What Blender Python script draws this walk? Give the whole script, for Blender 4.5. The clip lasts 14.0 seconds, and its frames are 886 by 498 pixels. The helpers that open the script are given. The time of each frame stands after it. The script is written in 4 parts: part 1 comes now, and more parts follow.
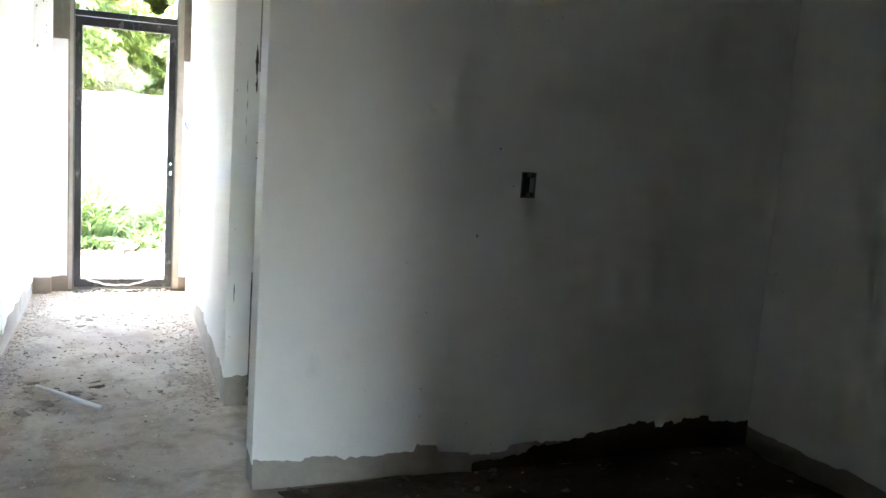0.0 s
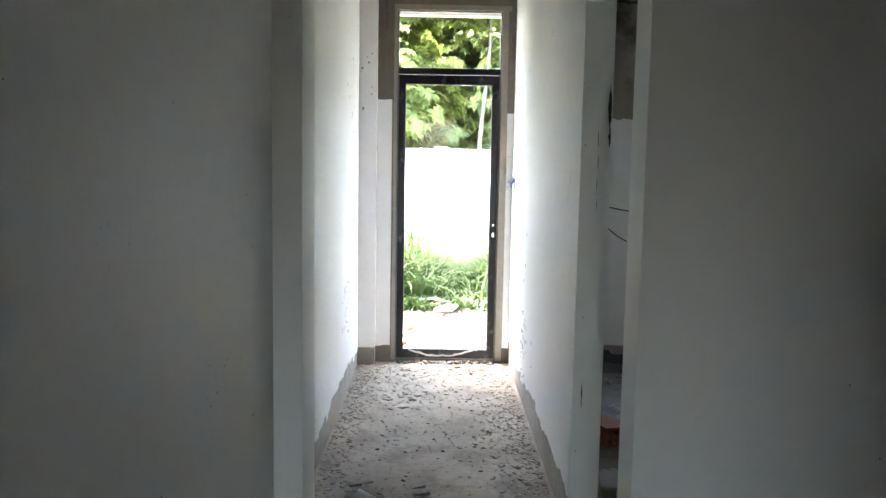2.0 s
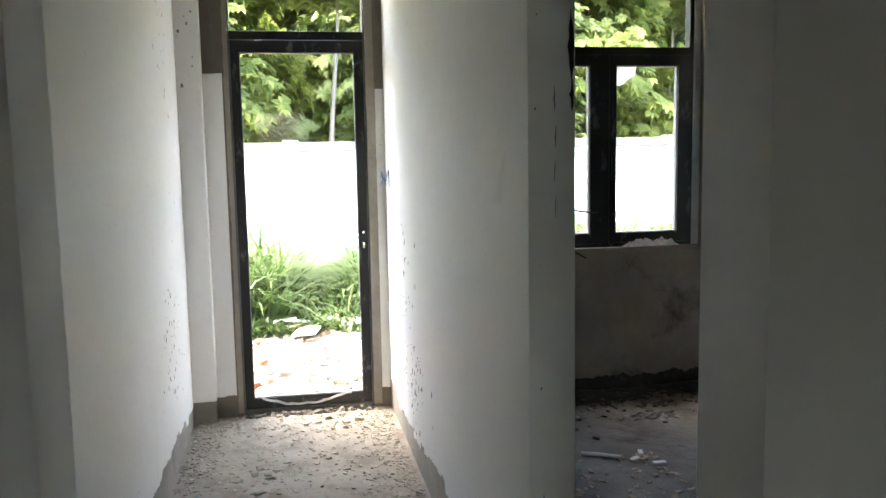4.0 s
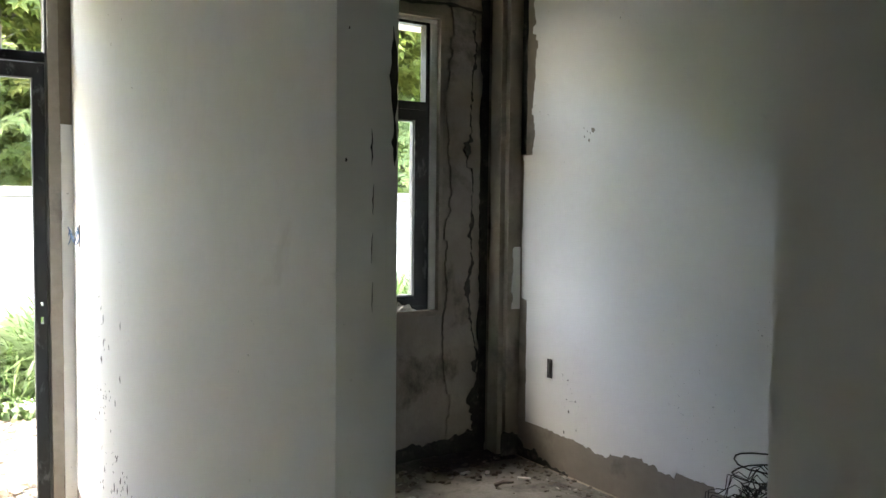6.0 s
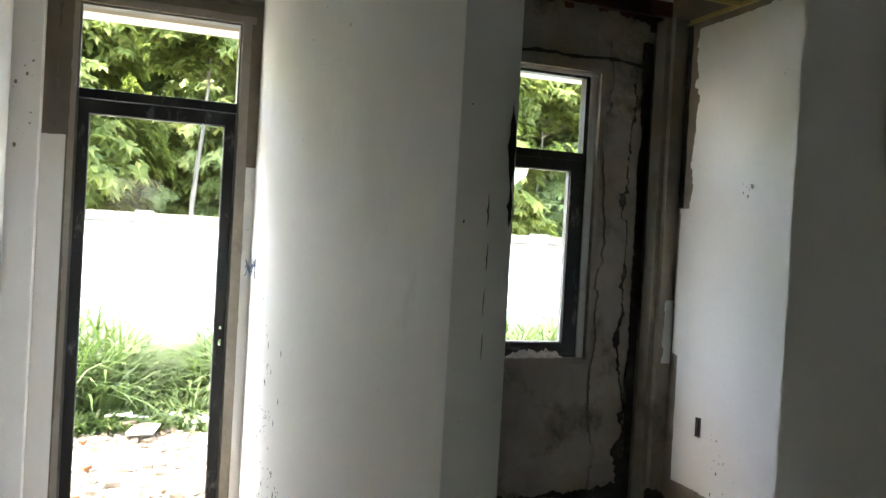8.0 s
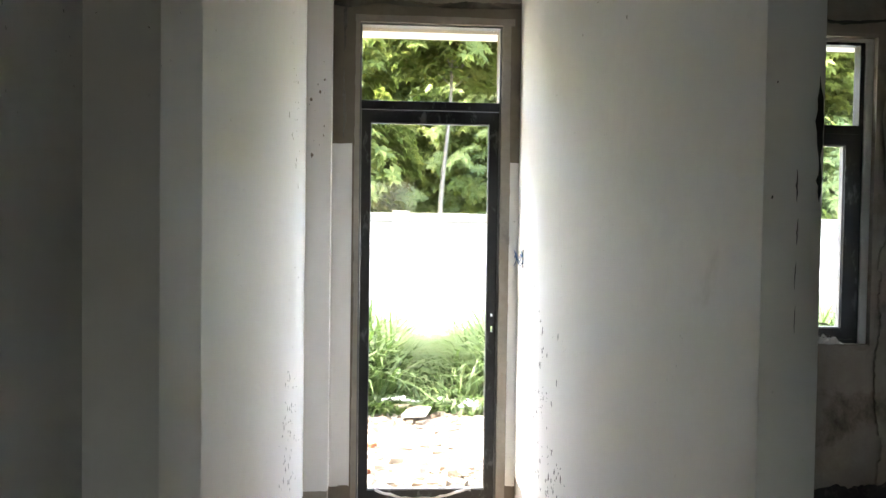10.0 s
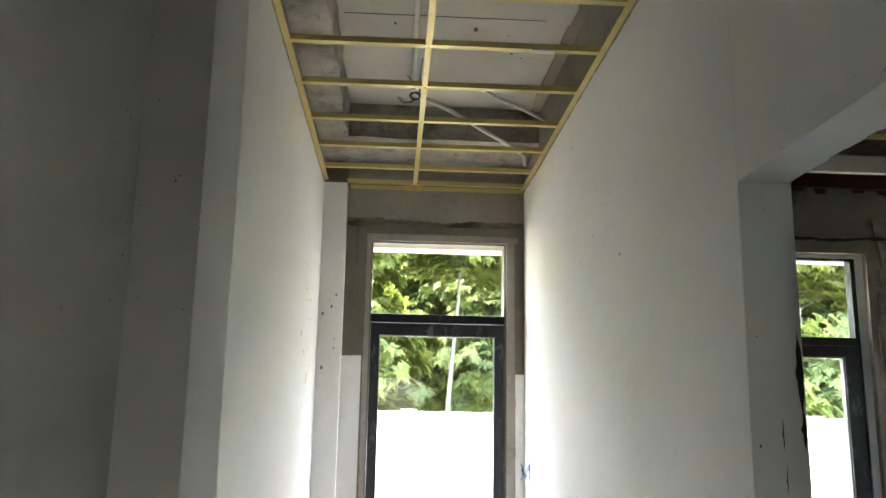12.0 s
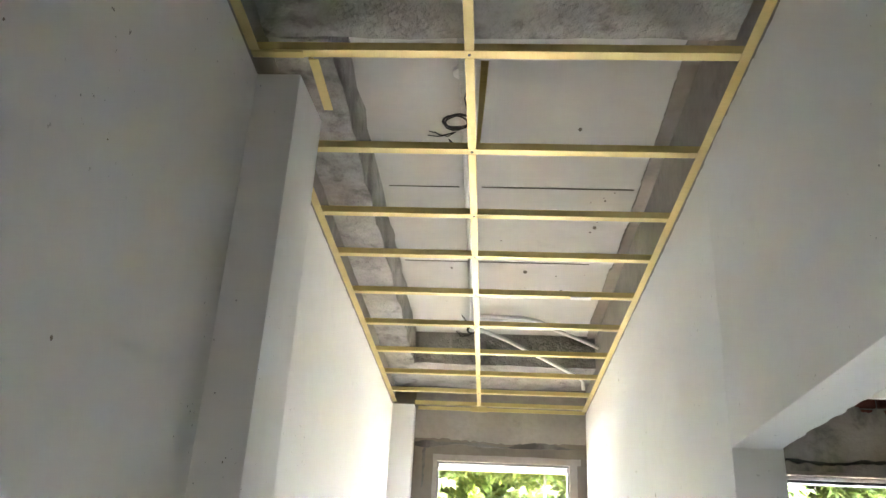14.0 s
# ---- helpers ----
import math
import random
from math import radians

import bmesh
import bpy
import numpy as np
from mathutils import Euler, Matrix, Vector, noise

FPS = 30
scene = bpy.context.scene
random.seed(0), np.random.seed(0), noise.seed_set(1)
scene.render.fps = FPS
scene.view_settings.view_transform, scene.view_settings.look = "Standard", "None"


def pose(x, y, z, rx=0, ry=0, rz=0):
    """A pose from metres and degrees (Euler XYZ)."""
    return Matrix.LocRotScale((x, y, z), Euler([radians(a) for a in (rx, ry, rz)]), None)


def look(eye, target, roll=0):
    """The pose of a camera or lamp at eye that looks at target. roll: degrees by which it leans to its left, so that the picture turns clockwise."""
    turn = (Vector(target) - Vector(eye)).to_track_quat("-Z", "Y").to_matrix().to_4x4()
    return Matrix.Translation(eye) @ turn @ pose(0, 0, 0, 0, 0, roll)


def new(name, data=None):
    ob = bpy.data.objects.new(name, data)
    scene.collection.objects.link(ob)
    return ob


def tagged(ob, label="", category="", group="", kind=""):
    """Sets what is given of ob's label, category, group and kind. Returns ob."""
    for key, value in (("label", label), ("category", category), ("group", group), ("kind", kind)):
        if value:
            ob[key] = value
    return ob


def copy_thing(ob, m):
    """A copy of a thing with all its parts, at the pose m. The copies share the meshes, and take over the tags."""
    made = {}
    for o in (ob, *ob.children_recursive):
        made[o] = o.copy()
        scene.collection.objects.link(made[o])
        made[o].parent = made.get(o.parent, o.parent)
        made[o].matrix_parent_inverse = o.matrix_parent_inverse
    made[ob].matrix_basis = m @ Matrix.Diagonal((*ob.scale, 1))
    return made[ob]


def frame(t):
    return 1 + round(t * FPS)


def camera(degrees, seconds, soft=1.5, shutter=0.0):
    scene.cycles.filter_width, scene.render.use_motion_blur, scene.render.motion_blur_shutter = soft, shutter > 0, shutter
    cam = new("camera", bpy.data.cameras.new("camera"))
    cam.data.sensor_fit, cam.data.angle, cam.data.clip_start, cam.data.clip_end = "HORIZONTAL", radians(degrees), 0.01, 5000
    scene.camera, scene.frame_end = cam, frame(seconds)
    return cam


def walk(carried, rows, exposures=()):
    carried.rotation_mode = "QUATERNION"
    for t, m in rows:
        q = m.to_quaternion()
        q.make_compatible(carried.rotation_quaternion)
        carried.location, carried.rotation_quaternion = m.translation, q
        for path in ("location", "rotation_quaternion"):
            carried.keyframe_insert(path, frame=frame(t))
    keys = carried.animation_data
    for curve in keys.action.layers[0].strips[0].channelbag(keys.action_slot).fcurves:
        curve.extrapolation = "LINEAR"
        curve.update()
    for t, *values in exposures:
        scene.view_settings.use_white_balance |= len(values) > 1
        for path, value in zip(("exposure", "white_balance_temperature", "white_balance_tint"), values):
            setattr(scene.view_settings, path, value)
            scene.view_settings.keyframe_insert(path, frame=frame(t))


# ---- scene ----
cam = camera(56.4, 14.0)
PATH = [
    (0, (0.61, -6.759, 1.41), (1.335, -4.917, 1.127), 4.1),
    (0.5, (0.536, -6.61, 1.421), (1.071, -4.699, 1.171), 3.6),
    (1, (0.516, -6.394, 1.405), (0.831, -4.437, 1.136), 4.0),
    (1.5, (0.553, -6.13, 1.461), (0.618, -4.148, 1.195), 3.6),
    (2, (0.547, -5.87, 1.466), (0.565, -3.882, 1.25), 1.0),
    (2.2, (0.563, -5.76, 1.479), (0.574, -3.771, 1.267), 0.2),
    (4.3, (0.539, -4.416, 1.427), (0.996, -2.482, 1.204), -0.1),
    (4.5, (0.558, -4.304, 1.437), (1.082, -2.382, 1.254), 0.6),
    (5, (0.534, -4.056, 1.457), (1.3, -2.212, 1.34), 1.2),
    (5.5, (0.523, -3.981, 1.438), (1.518, -2.25, 1.325), 0.8),
    (6, (0.529, -3.98, 1.458), (1.589, -2.287, 1.351), 0.6),
    (6.5, (0.546, -4.009, 1.508), (1.63, -2.328, 1.519), 1.7),
    (7, (0.568, -4.027, 1.521), (1.594, -2.313, 1.608), 2.4),
    (7.5, (0.576, -4.066, 1.5), (1.474, -2.28, 1.535), 2.4),
    (8, (0.56, -4.139, 1.493), (1.252, -2.263, 1.471), 3.2),
    (8.5, (0.544, -4.189, 1.479), (1.125, -2.277, 1.429), 3.2),
    (9, (0.477, -4.19, 1.457), (0.812, -2.223, 1.318), 2.2),
    (9.2, (0.451, -4.196, 1.454), (0.719, -2.22, 1.306), 1.9),
    (11.3, (0.38, -4.33, 1.564), (0.465, -2.356, 1.875), 0.7),
    (11.5, (0.382, -4.345, 1.579), (0.464, -2.38, 1.943), 1.1),
    (12, (0.398, -4.351, 1.574), (0.509, -2.394, 1.97), 1.0),
    (12.5, (0.387, -4.379, 1.6), (0.506, -2.441, 2.082), 0.9),
    (13, (0.424, -4.427, 1.642), (0.446, -2.543, 2.315), 1.5),
    (13.5, (0.516, -4.556, 1.657), (0.461, -2.711, 2.428), 2.3),
    (14, (0.549, -4.644, 1.662), (0.425, -2.828, 2.491), 3.0),
]
EXPOSURES = [(0, 6.8, 6650, 12), (0.5, 6.55, 6650, 12), (1, 5.95, 6650, 12), (1.5, 5.75, 6650, 12), (2, 5.55, 6700, 12), (4.5, 4.77, 7250, 11), (6.5, 4.95, 7300, 10), (9, 4.7, 7300, 11), (11.5, 5.3, 7200, 14), (12, 5.4, 7150, 12), (13, 6.3, 6900, 15), (14, 6.95, 6950, 16)]
SKY, SUN, REAR = 0.15, 1.2, 0.025
walk(cam, [(r[0], look(*r[1:])) for r in PATH], exposures=EXPOSURES)

# ---- world and lights ----
SUN_ELEV, SUN_ROT = 66.0, -80.0
world = bpy.data.worlds.new("overcast_sky")
world.use_nodes = True
scene.world = world
wt = world.node_tree
sky = wt.nodes.new("ShaderNodeTexSky")
sky.sky_type = 'NISHITA'
sky.sun_disc = False
sky.sun_elevation, sky.sun_rotation = radians(SUN_ELEV), radians(SUN_ROT)
sky.air_density, sky.dust_density, sky.ozone_density = 1.0, 4.0, 0.6
wt.links.new(sky.outputs[0], wt.nodes["Background"].inputs[0])
wt.nodes["Background"].inputs[1].default_value = SKY

sun = new("sun", bpy.data.lights.new("sun", 'SUN'))
sun.data.energy, sun.data.angle, sun.data.color = SUN, radians(60), (1.0, 0.985, 0.96)
sun.matrix_world = look((0, 0, 0), (-math.sin(radians(SUN_ROT)) * math.cos(radians(SUN_ELEV)), -math.cos(radians(SUN_ROT)) * math.cos(radians(SUN_ELEV)), -math.sin(radians(SUN_ELEV))))

# assumed lamp, never in view, at the far end of the hall; lights the cross wall
rear_lamp = new("assumed_rear_light", bpy.data.lights.new("assumed_rear_light", 'AREA'))
rear_lamp.data.shape, rear_lamp.data.size, rear_lamp.data.size_y = 'RECTANGLE', 0.42, 1.9
rear_lamp.data.energy, rear_lamp.data.color = REAR, (0.8, 0.92, 1.0)
rear_lamp.matrix_world = look((0.5, -9.96, 1.15), (0.5, 0, 1.15))


# ---- materials ----
def nodes_of(name):
    m = bpy.data.materials.new(name)
    m.use_nodes = True
    return m, m.node_tree, m.node_tree.nodes["Principled BSDF"]


def tex(nt, kind, vec, **inputs):
    n = nt.nodes.new(kind)
    for k, v in inputs.items():
        n.inputs[k].default_value = v
    if vec is not None:
        nt.links.new(vec, n.inputs["Vector"])
    return n


def ramp(nt, fac, lo, hi):
    n = nt.nodes.new("ShaderNodeMapRange")
    n.inputs["From Min"].default_value, n.inputs["From Max"].default_value = lo, hi
    nt.links.new(fac, n.inputs["Value"])
    return n.outputs[0]


def mixc(nt, fac, a, b):
    n = nt.nodes.new("ShaderNodeMix")
    n.data_type = 'RGBA'
    for sock, v in ((n.inputs[0], fac), (n.inputs[6], a), (n.inputs[7], b)):
        if isinstance(v, (tuple, list)):
            sock.default_value = (*v, 1)
        elif isinstance(v, (int, float)):
            sock.default_value = v
        else:
            nt.links.new(v, sock)
    return n.outputs[2]


def times(nt, a, b):
    n = nt.nodes.new("ShaderNodeMath")
    n.operation = 'MULTIPLY'
    for sock, v in zip(n.inputs, (a, b)):
        if isinstance(v, (int, float)):
            sock.default_value = v
        else:
            nt.links.new(v, sock)
    return n.outputs[0]


def surface(name, a, b, big=1.3, small=30.0, rough=(0.7, 0.95), bump=0.25, depth=0.004, stain=None, stain_at=(0.58, 0.75), stain_scale=2.6, speck=None, metal=0.0, stretch=(1, 1, 1), grain=0.25):
    """Two-scale mottled surface: broad cloud of a and b, fine grain, optional stains and specks."""
    m, nt, bs = nodes_of(name)
    co = nt.nodes.new("ShaderNodeTexCoord").outputs["Object"]
    mp = tex(nt, "ShaderNodeMapping", co)
    mp.inputs["Scale"].default_value = stretch
    co = mp.outputs[0]
    n1 = tex(nt, "ShaderNodeTexNoise", co, Scale=big, Detail=6.0, Roughness=0.62)
    n2 = tex(nt, "ShaderNodeTexNoise", co, Scale=small, Detail=5.0, Roughness=0.6)
    col = mixc(nt, ramp(nt, n1.outputs[0], 0.33, 0.67), a, b)
    dark = tuple(c * (1 - grain) for c in a)
    col = mixc(nt, times(nt, ramp(nt, n2.outputs[0], 0.45, 0.75), 0.75), col, dark)
    if stain:
        n3 = tex(nt, "ShaderNodeTexNoise", co, Scale=stain_scale, Detail=8.0, Roughness=0.66, Distortion=0.25)
        col = mixc(nt, times(nt, ramp(nt, n3.outputs[0], *stain_at), 0.85), col, stain)
    if speck:
        n4 = tex(nt, "ShaderNodeTexNoise", co, Scale=85.0, Detail=2.0)
        n5 = tex(nt, "ShaderNodeTexNoise", co, Scale=1.7, Detail=3.0)
        col = mixc(nt, times(nt, ramp(nt, n4.outputs[0], 0.72, 0.75), ramp(nt, n5.outputs[0], 0.54, 0.66)), col, speck)
    nt.links.new(col, bs.inputs["Base Color"])
    r = nt.nodes.new("ShaderNodeMapRange")
    r.inputs["To Min"].default_value, r.inputs["To Max"].default_value = rough
    nt.links.new(n2.outputs[0], r.inputs["Value"])
    nt.links.new(r.outputs[0], bs.inputs["Roughness"])
    bs.inputs["Metallic"].default_value = metal
    if bump:
        bp = nt.nodes.new("ShaderNodeBump")
        bp.inputs["Strength"].default_value, bp.inputs["Distance"].default_value = bump, depth
        nt.links.new(n2.outputs[0], bp.inputs["Height"])
        bp2 = nt.nodes.new("ShaderNodeBump")
        bp2.inputs["Strength"].default_value, bp2.inputs["Distance"].default_value = bump, depth * 5
        nt.links.new(n1.outputs[0], bp2.inputs["Height"])
        nt.links.new(bp2.outputs[0], bp.inputs["Normal"])
        nt.links.new(bp.outputs[0], bs.inputs["Normal"])
    return m


def varied(name, cols, rough=0.85, per_island=True, bump=0.0, transl=0.0):
    """Colour picked at random for each loose piece."""
    m, nt, bs = nodes_of(name)
    if per_island:
        rnd = nt.nodes.new("ShaderNodeNewGeometry").outputs["Random Per Island"]
    else:
        rnd = nt.nodes.new("ShaderNodeObjectInfo").outputs["Random"]
    cr = nt.nodes.new("ShaderNodeValToRGB")
    cr.color_ramp.elements[0].color, cr.color_ramp.elements[1].color = (*cols[0], 1), (*cols[-1], 1)
    for i, c in enumerate(cols[1:-1]):
        cr.color_ramp.elements.new((i + 1) / (len(cols) - 1)).color = (*c, 1)
    nt.links.new(rnd, cr.inputs[0])
    co = nt.nodes.new("ShaderNodeTexCoord").outputs["Object"]
    n = tex(nt, "ShaderNodeTexNoise", co, Scale=35.0, Detail=4.0)
    col = mixc(nt, times(nt, ramp(nt, n.outputs[0], 0.4, 0.7), 0.45), cr.outputs[0], tuple(c * 0.55 for c in cols[0]))
    nt.links.new(col, bs.inputs["Base Color"])
    bs.inputs["Roughness"].default_value = rough
    if bump:
        bp = nt.nodes.new("ShaderNodeBump")
        bp.inputs["Strength"].default_value, bp.inputs["Distance"].default_value = bump, 0.004
        nt.links.new(n.outputs[0], bp.inputs["Height"])
        nt.links.new(bp.outputs[0], bs.inputs["Normal"])
    if transl:
        tr = nt.nodes.new("ShaderNodeBsdfTranslucent")
        nt.links.new(col, tr.inputs[0])
        ms = nt.nodes.new("ShaderNodeMixShader")
        ms.inputs[0].default_value = transl
        nt.links.new(bs.outputs[0], ms.inputs[1])
        nt.links.new(tr.outputs[0], ms.inputs[2])
        nt.links.new(ms.outputs[0], nt.nodes["Material Output"].inputs[0])
    return m


PAINT = surface("white_wall_paint", (0.84, 0.835, 0.815), (0.79, 0.785, 0.765), big=0.9, small=14, rough=(0.5, 0.75), bump=0.12, depth=0.002, grain=0.05, stain=(0.6, 0.58, 0.54), stain_at=(0.66, 0.85), speck=(0.12, 0.11, 0.1))
RENDER = surface("raw_cement_render", (0.31, 0.275, 0.225), (0.21, 0.182, 0.145), big=1.6, small=24, bump=0.5, depth=0.004, stain=(0.1, 0.09, 0.078), stain_at=(0.56, 0.72), stain_scale=1.9)
# darker, browner version of RENDER for the end wall
DARKRENDER = surface("dark_brown_render", (0.215, 0.182, 0.142), (0.135, 0.114, 0.088), big=1.6, small=24, bump=0.5, depth=0.004, stain=(0.07, 0.06, 0.05), stain_at=(0.54, 0.7), stain_scale=2.4)
DAMP = surface("damp_cement_render", (0.38, 0.35, 0.3), (0.22, 0.198, 0.165), big=1.9, small=20, bump=0.7, depth=0.006, stain=(0.045, 0.04, 0.033), stain_at=(0.53, 0.66), stain_scale=2.3)
BASE = surface("bare_render_base", (0.36, 0.325, 0.275), (0.27, 0.24, 0.2), big=3, small=30, bump=0.5, depth=0.004, stain=(0.14, 0.13, 0.115), stain_at=(0.58, 0.75), stain_scale=4)
SLAB = surface("concrete_slab_soffit", (0.52, 0.505, 0.47), (0.44, 0.425, 0.39), big=1.2, small=9, bump=0.3, depth=0.004, stain=(0.3, 0.28, 0.25), stain_at=(0.62, 0.78), grain=0.12)
ROUGHC = surface("rough_cast_concrete", (0.42, 0.4, 0.365), (0.2, 0.187, 0.165), big=4.5, small=22, bump=0.9, depth=0.01, stain=(0.1, 0.092, 0.08), stain_at=(0.55, 0.68), stain_scale=7)
FLOOR = surface("dusty_concrete_floor", (0.42, 0.355, 0.28), (0.28, 0.23, 0.172), big=1.7, small=26, rough=(0.75, 0.98), bump=0.6, depth=0.006, stain=(0.2, 0.165, 0.125), stain_at=(0.47, 0.62), stain_scale=4.6)
MOULD = surface("black_damp_mould", (0.05, 0.047, 0.04), (0.022, 0.02, 0.018), big=9, small=50, bump=0.6, depth=0.004, stain=(0.13, 0.12, 0.1), stain_at=(0.55, 0.68), stain_scale=14)
DARKRAW = surface("dark_raw_soffit", (0.17, 0.145, 0.115), (0.085, 0.07, 0.055), big=2.2, small=18, bump=0.8, depth=0.01, stain=(0.02, 0.017, 0.014), stain_at=(0.5, 0.62), stain_scale=3)
DIRTY = surface("dirty_room_floor", (0.2, 0.185, 0.16), (0.1, 0.09, 0.075), big=2.4, small=30, bump=0.8, depth=0.006, stain=(0.04, 0.035, 0.028), stain_at=(0.52, 0.66), stain_scale=3.4)
SOIL = surface("dark_soil", (0.085, 0.062, 0.036), (0.045, 0.036, 0.024), big=3, small=40, bump=0.9, depth=0.012, stain=(0.16, 0.13, 0.09), stain_at=(0.62, 0.75), stain_scale=9)
GOLD = surface("gold_coated_steel", (0.62, 0.5, 0.2), (0.55, 0.43, 0.16), big=5, small=60, rough=(0.32, 0.5), bump=0.05, metal=0.3, grain=0.12)
# the pale stain streaks are highlights of the wrinkled wrap, put into the colour
BLACK = surface("plastic_wrapped_black_aluminium", (0.007, 0.0073, 0.008), (0.012, 0.0125, 0.0135), big=9, small=40, rough=(0.25, 0.5), bump=0.5, depth=0.002, stain=(0.11, 0.114, 0.12), stain_at=(0.57, 0.66), stain_scale=20, stretch=(1, 1, 0.4))
GREYAL = surface("dusty_grey_aluminium", (0.17, 0.17, 0.165), (0.1, 0.1, 0.1), big=7, small=50, rough=(0.4, 0.6), bump=0.2, depth=0.001)
PVC = surface("white_pvc", (0.76, 0.75, 0.72), (0.66, 0.65, 0.62), big=8, small=60, rough=(0.35, 0.55), bump=0.05, grain=0.1)
FENCEM = surface("white_fence_paint", (0.84, 0.83, 0.81), (0.78, 0.77, 0.74), big=0.8, small=10, bump=0.15, stain=(0.5, 0.49, 0.45), stain_at=(0.64, 0.8), stain_scale=1.5, grain=0.06)
CAPM = surface("weathered_fence_cap", (0.2, 0.195, 0.18), (0.12, 0.115, 0.1), big=3, small=25, bump=0.4, stain=(0.2, 0.19, 0.16), stain_at=(0.6, 0.7), stain_scale=5)
EARTH = surface("bare_earth_ground", (0.36, 0.32, 0.26), (0.22, 0.2, 0.13), big=0.6, small=18, bump=0.7, depth=0.02, stain=(0.1, 0.13, 0.05), stain_at=(0.52, 0.68), stain_scale=0.5)
DUST = surface("pale_rubble_dust", (0.28, 0.25, 0.205), (0.17, 0.145, 0.115), big=2.5, small=30, bump=0.8, depth=0.02, stain=(0.34, 0.28, 0.22), stain_at=(0.58, 0.72), stain_scale=5)
FLAKE = varied("grey_plaster_flakes", [(0.173, 0.146, 0.111), (0.26, 0.224, 0.174), (0.347, 0.306, 0.245)], per_island=False, bump=0.6)
CHIPS = varied("plaster_and_mortar_chips", [(0.352, 0.281, 0.2), (0.44, 0.359, 0.261), (0.493, 0.406, 0.298), (0.317, 0.25, 0.173), (0.616, 0.523, 0.399)], bump=0.5)
DARKCHIPS = varied("dirty_chips_and_clods", [(0.06, 0.05, 0.04), (0.12, 0.1, 0.08), (0.2, 0.17, 0.14), (0.08, 0.07, 0.05), (0.42, 0.4, 0.36)], bump=0.6)
RUBBLE = varied("outdoor_rubble", [(0.225, 0.193, 0.153), (0.157, 0.130, 0.096), (0.255, 0.225, 0.185), (0.112, 0.070, 0.042), (0.082, 0.064, 0.045), (0.202, 0.176, 0.137), (0.262, 0.235, 0.198)], bump=0.6)
GRIT = varied("brown_mortar_grit", [(0.34, 0.285, 0.215), (0.25, 0.205, 0.155), (0.42, 0.36, 0.285), (0.2, 0.165, 0.125), (0.5, 0.445, 0.37)], bump=0.5)
BRICK = varied("orange_hollow_clay", [(0.231, 0.083, 0.039), (0.275, 0.110, 0.050), (0.198, 0.066, 0.033)], rough=0.9, per_island=False, bump=0.5)
OLDBRICK = varied("sooty_red_brick", [(0.110, 0.030, 0.017), (0.143, 0.039, 0.022), (0.072, 0.025, 0.017)], rough=0.95, per_island=False, bump=0.6)
LEAF = varied("tree_leaf", [(0.138, 0.194, 0.046), (0.179, 0.240, 0.059), (0.228, 0.279, 0.071), (0.155, 0.217, 0.053), (0.269, 0.295, 0.078)], rough=0.6, transl=0.6)
# back-tree leaves: green raised above LEAF to offset shade between the crowns
LEAF2 = varied("lifted_tree_leaf", [(0.222, 0.310, 0.125), (0.302, 0.394, 0.160), (0.403, 0.487, 0.202), (0.253, 0.336, 0.134)], rough=0.55, transl=0.5)
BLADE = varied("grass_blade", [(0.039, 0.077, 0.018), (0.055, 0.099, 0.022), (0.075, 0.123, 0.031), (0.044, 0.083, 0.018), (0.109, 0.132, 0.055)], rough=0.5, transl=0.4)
# far leaves: haze and lifted shade are put into this very pale green
WOODS = varied("paled_far_leaf", [(0.332, 0.446, 0.197), (0.452, 0.575, 0.258), (0.575, 0.681, 0.318), (0.366, 0.492, 0.212)], rough=0.6, transl=0.5)
PAPER = varied("thin_white_paper", [(0.85, 0.85, 0.84), (0.8, 0.8, 0.79)], transl=0.75)
BARK = surface("pale_bark", (0.21, 0.195, 0.165), (0.13, 0.12, 0.098), big=4, small=30, bump=0.6, depth=0.01, stain=(0.15, 0.15, 0.11), stain_scale=6, stretch=(1, 1, 0.3))
STEEL = surface("dull_galvanised_steel", (0.13, 0.13, 0.135), (0.07, 0.07, 0.075), big=10, small=70, rough=(0.35, 0.6), bump=0.1, metal=0.6)
# near-black colour that stands for shade in hollows not modelled
HOLLOW = surface("painted_hollow_shade", (0.02, 0.02, 0.02), (0.035, 0.035, 0.035), big=20, small=80, bump=0)
WIREM = surface("black_wire_sheath", (0.018, 0.018, 0.02), (0.03, 0.03, 0.03), big=20, small=80, rough=(0.4, 0.6), bump=0)
BLUE = surface("blue_wire_sheath", (0.06, 0.16, 0.36), (0.1, 0.22, 0.42), big=20, small=80, rough=(0.4, 0.6), bump=0)
RUST = surface("rusty_tie_wire", (0.05, 0.035, 0.028), (0.025, 0.02, 0.018), big=20, small=90, rough=(0.6, 0.85), bump=0.2)
FILM = surface("crumpled_white_plastic_film", (0.78, 0.78, 0.77), (0.66, 0.66, 0.66), big=14, small=60, rough=(0.25, 0.45), bump=0.5, depth=0.004, grain=0.06)
SHEETM = surface("dirty_cement_paper", (0.36, 0.36, 0.35), (0.24, 0.24, 0.235), big=6, small=40, bump=0.4, stain=(0.12, 0.11, 0.1), stain_scale=9)


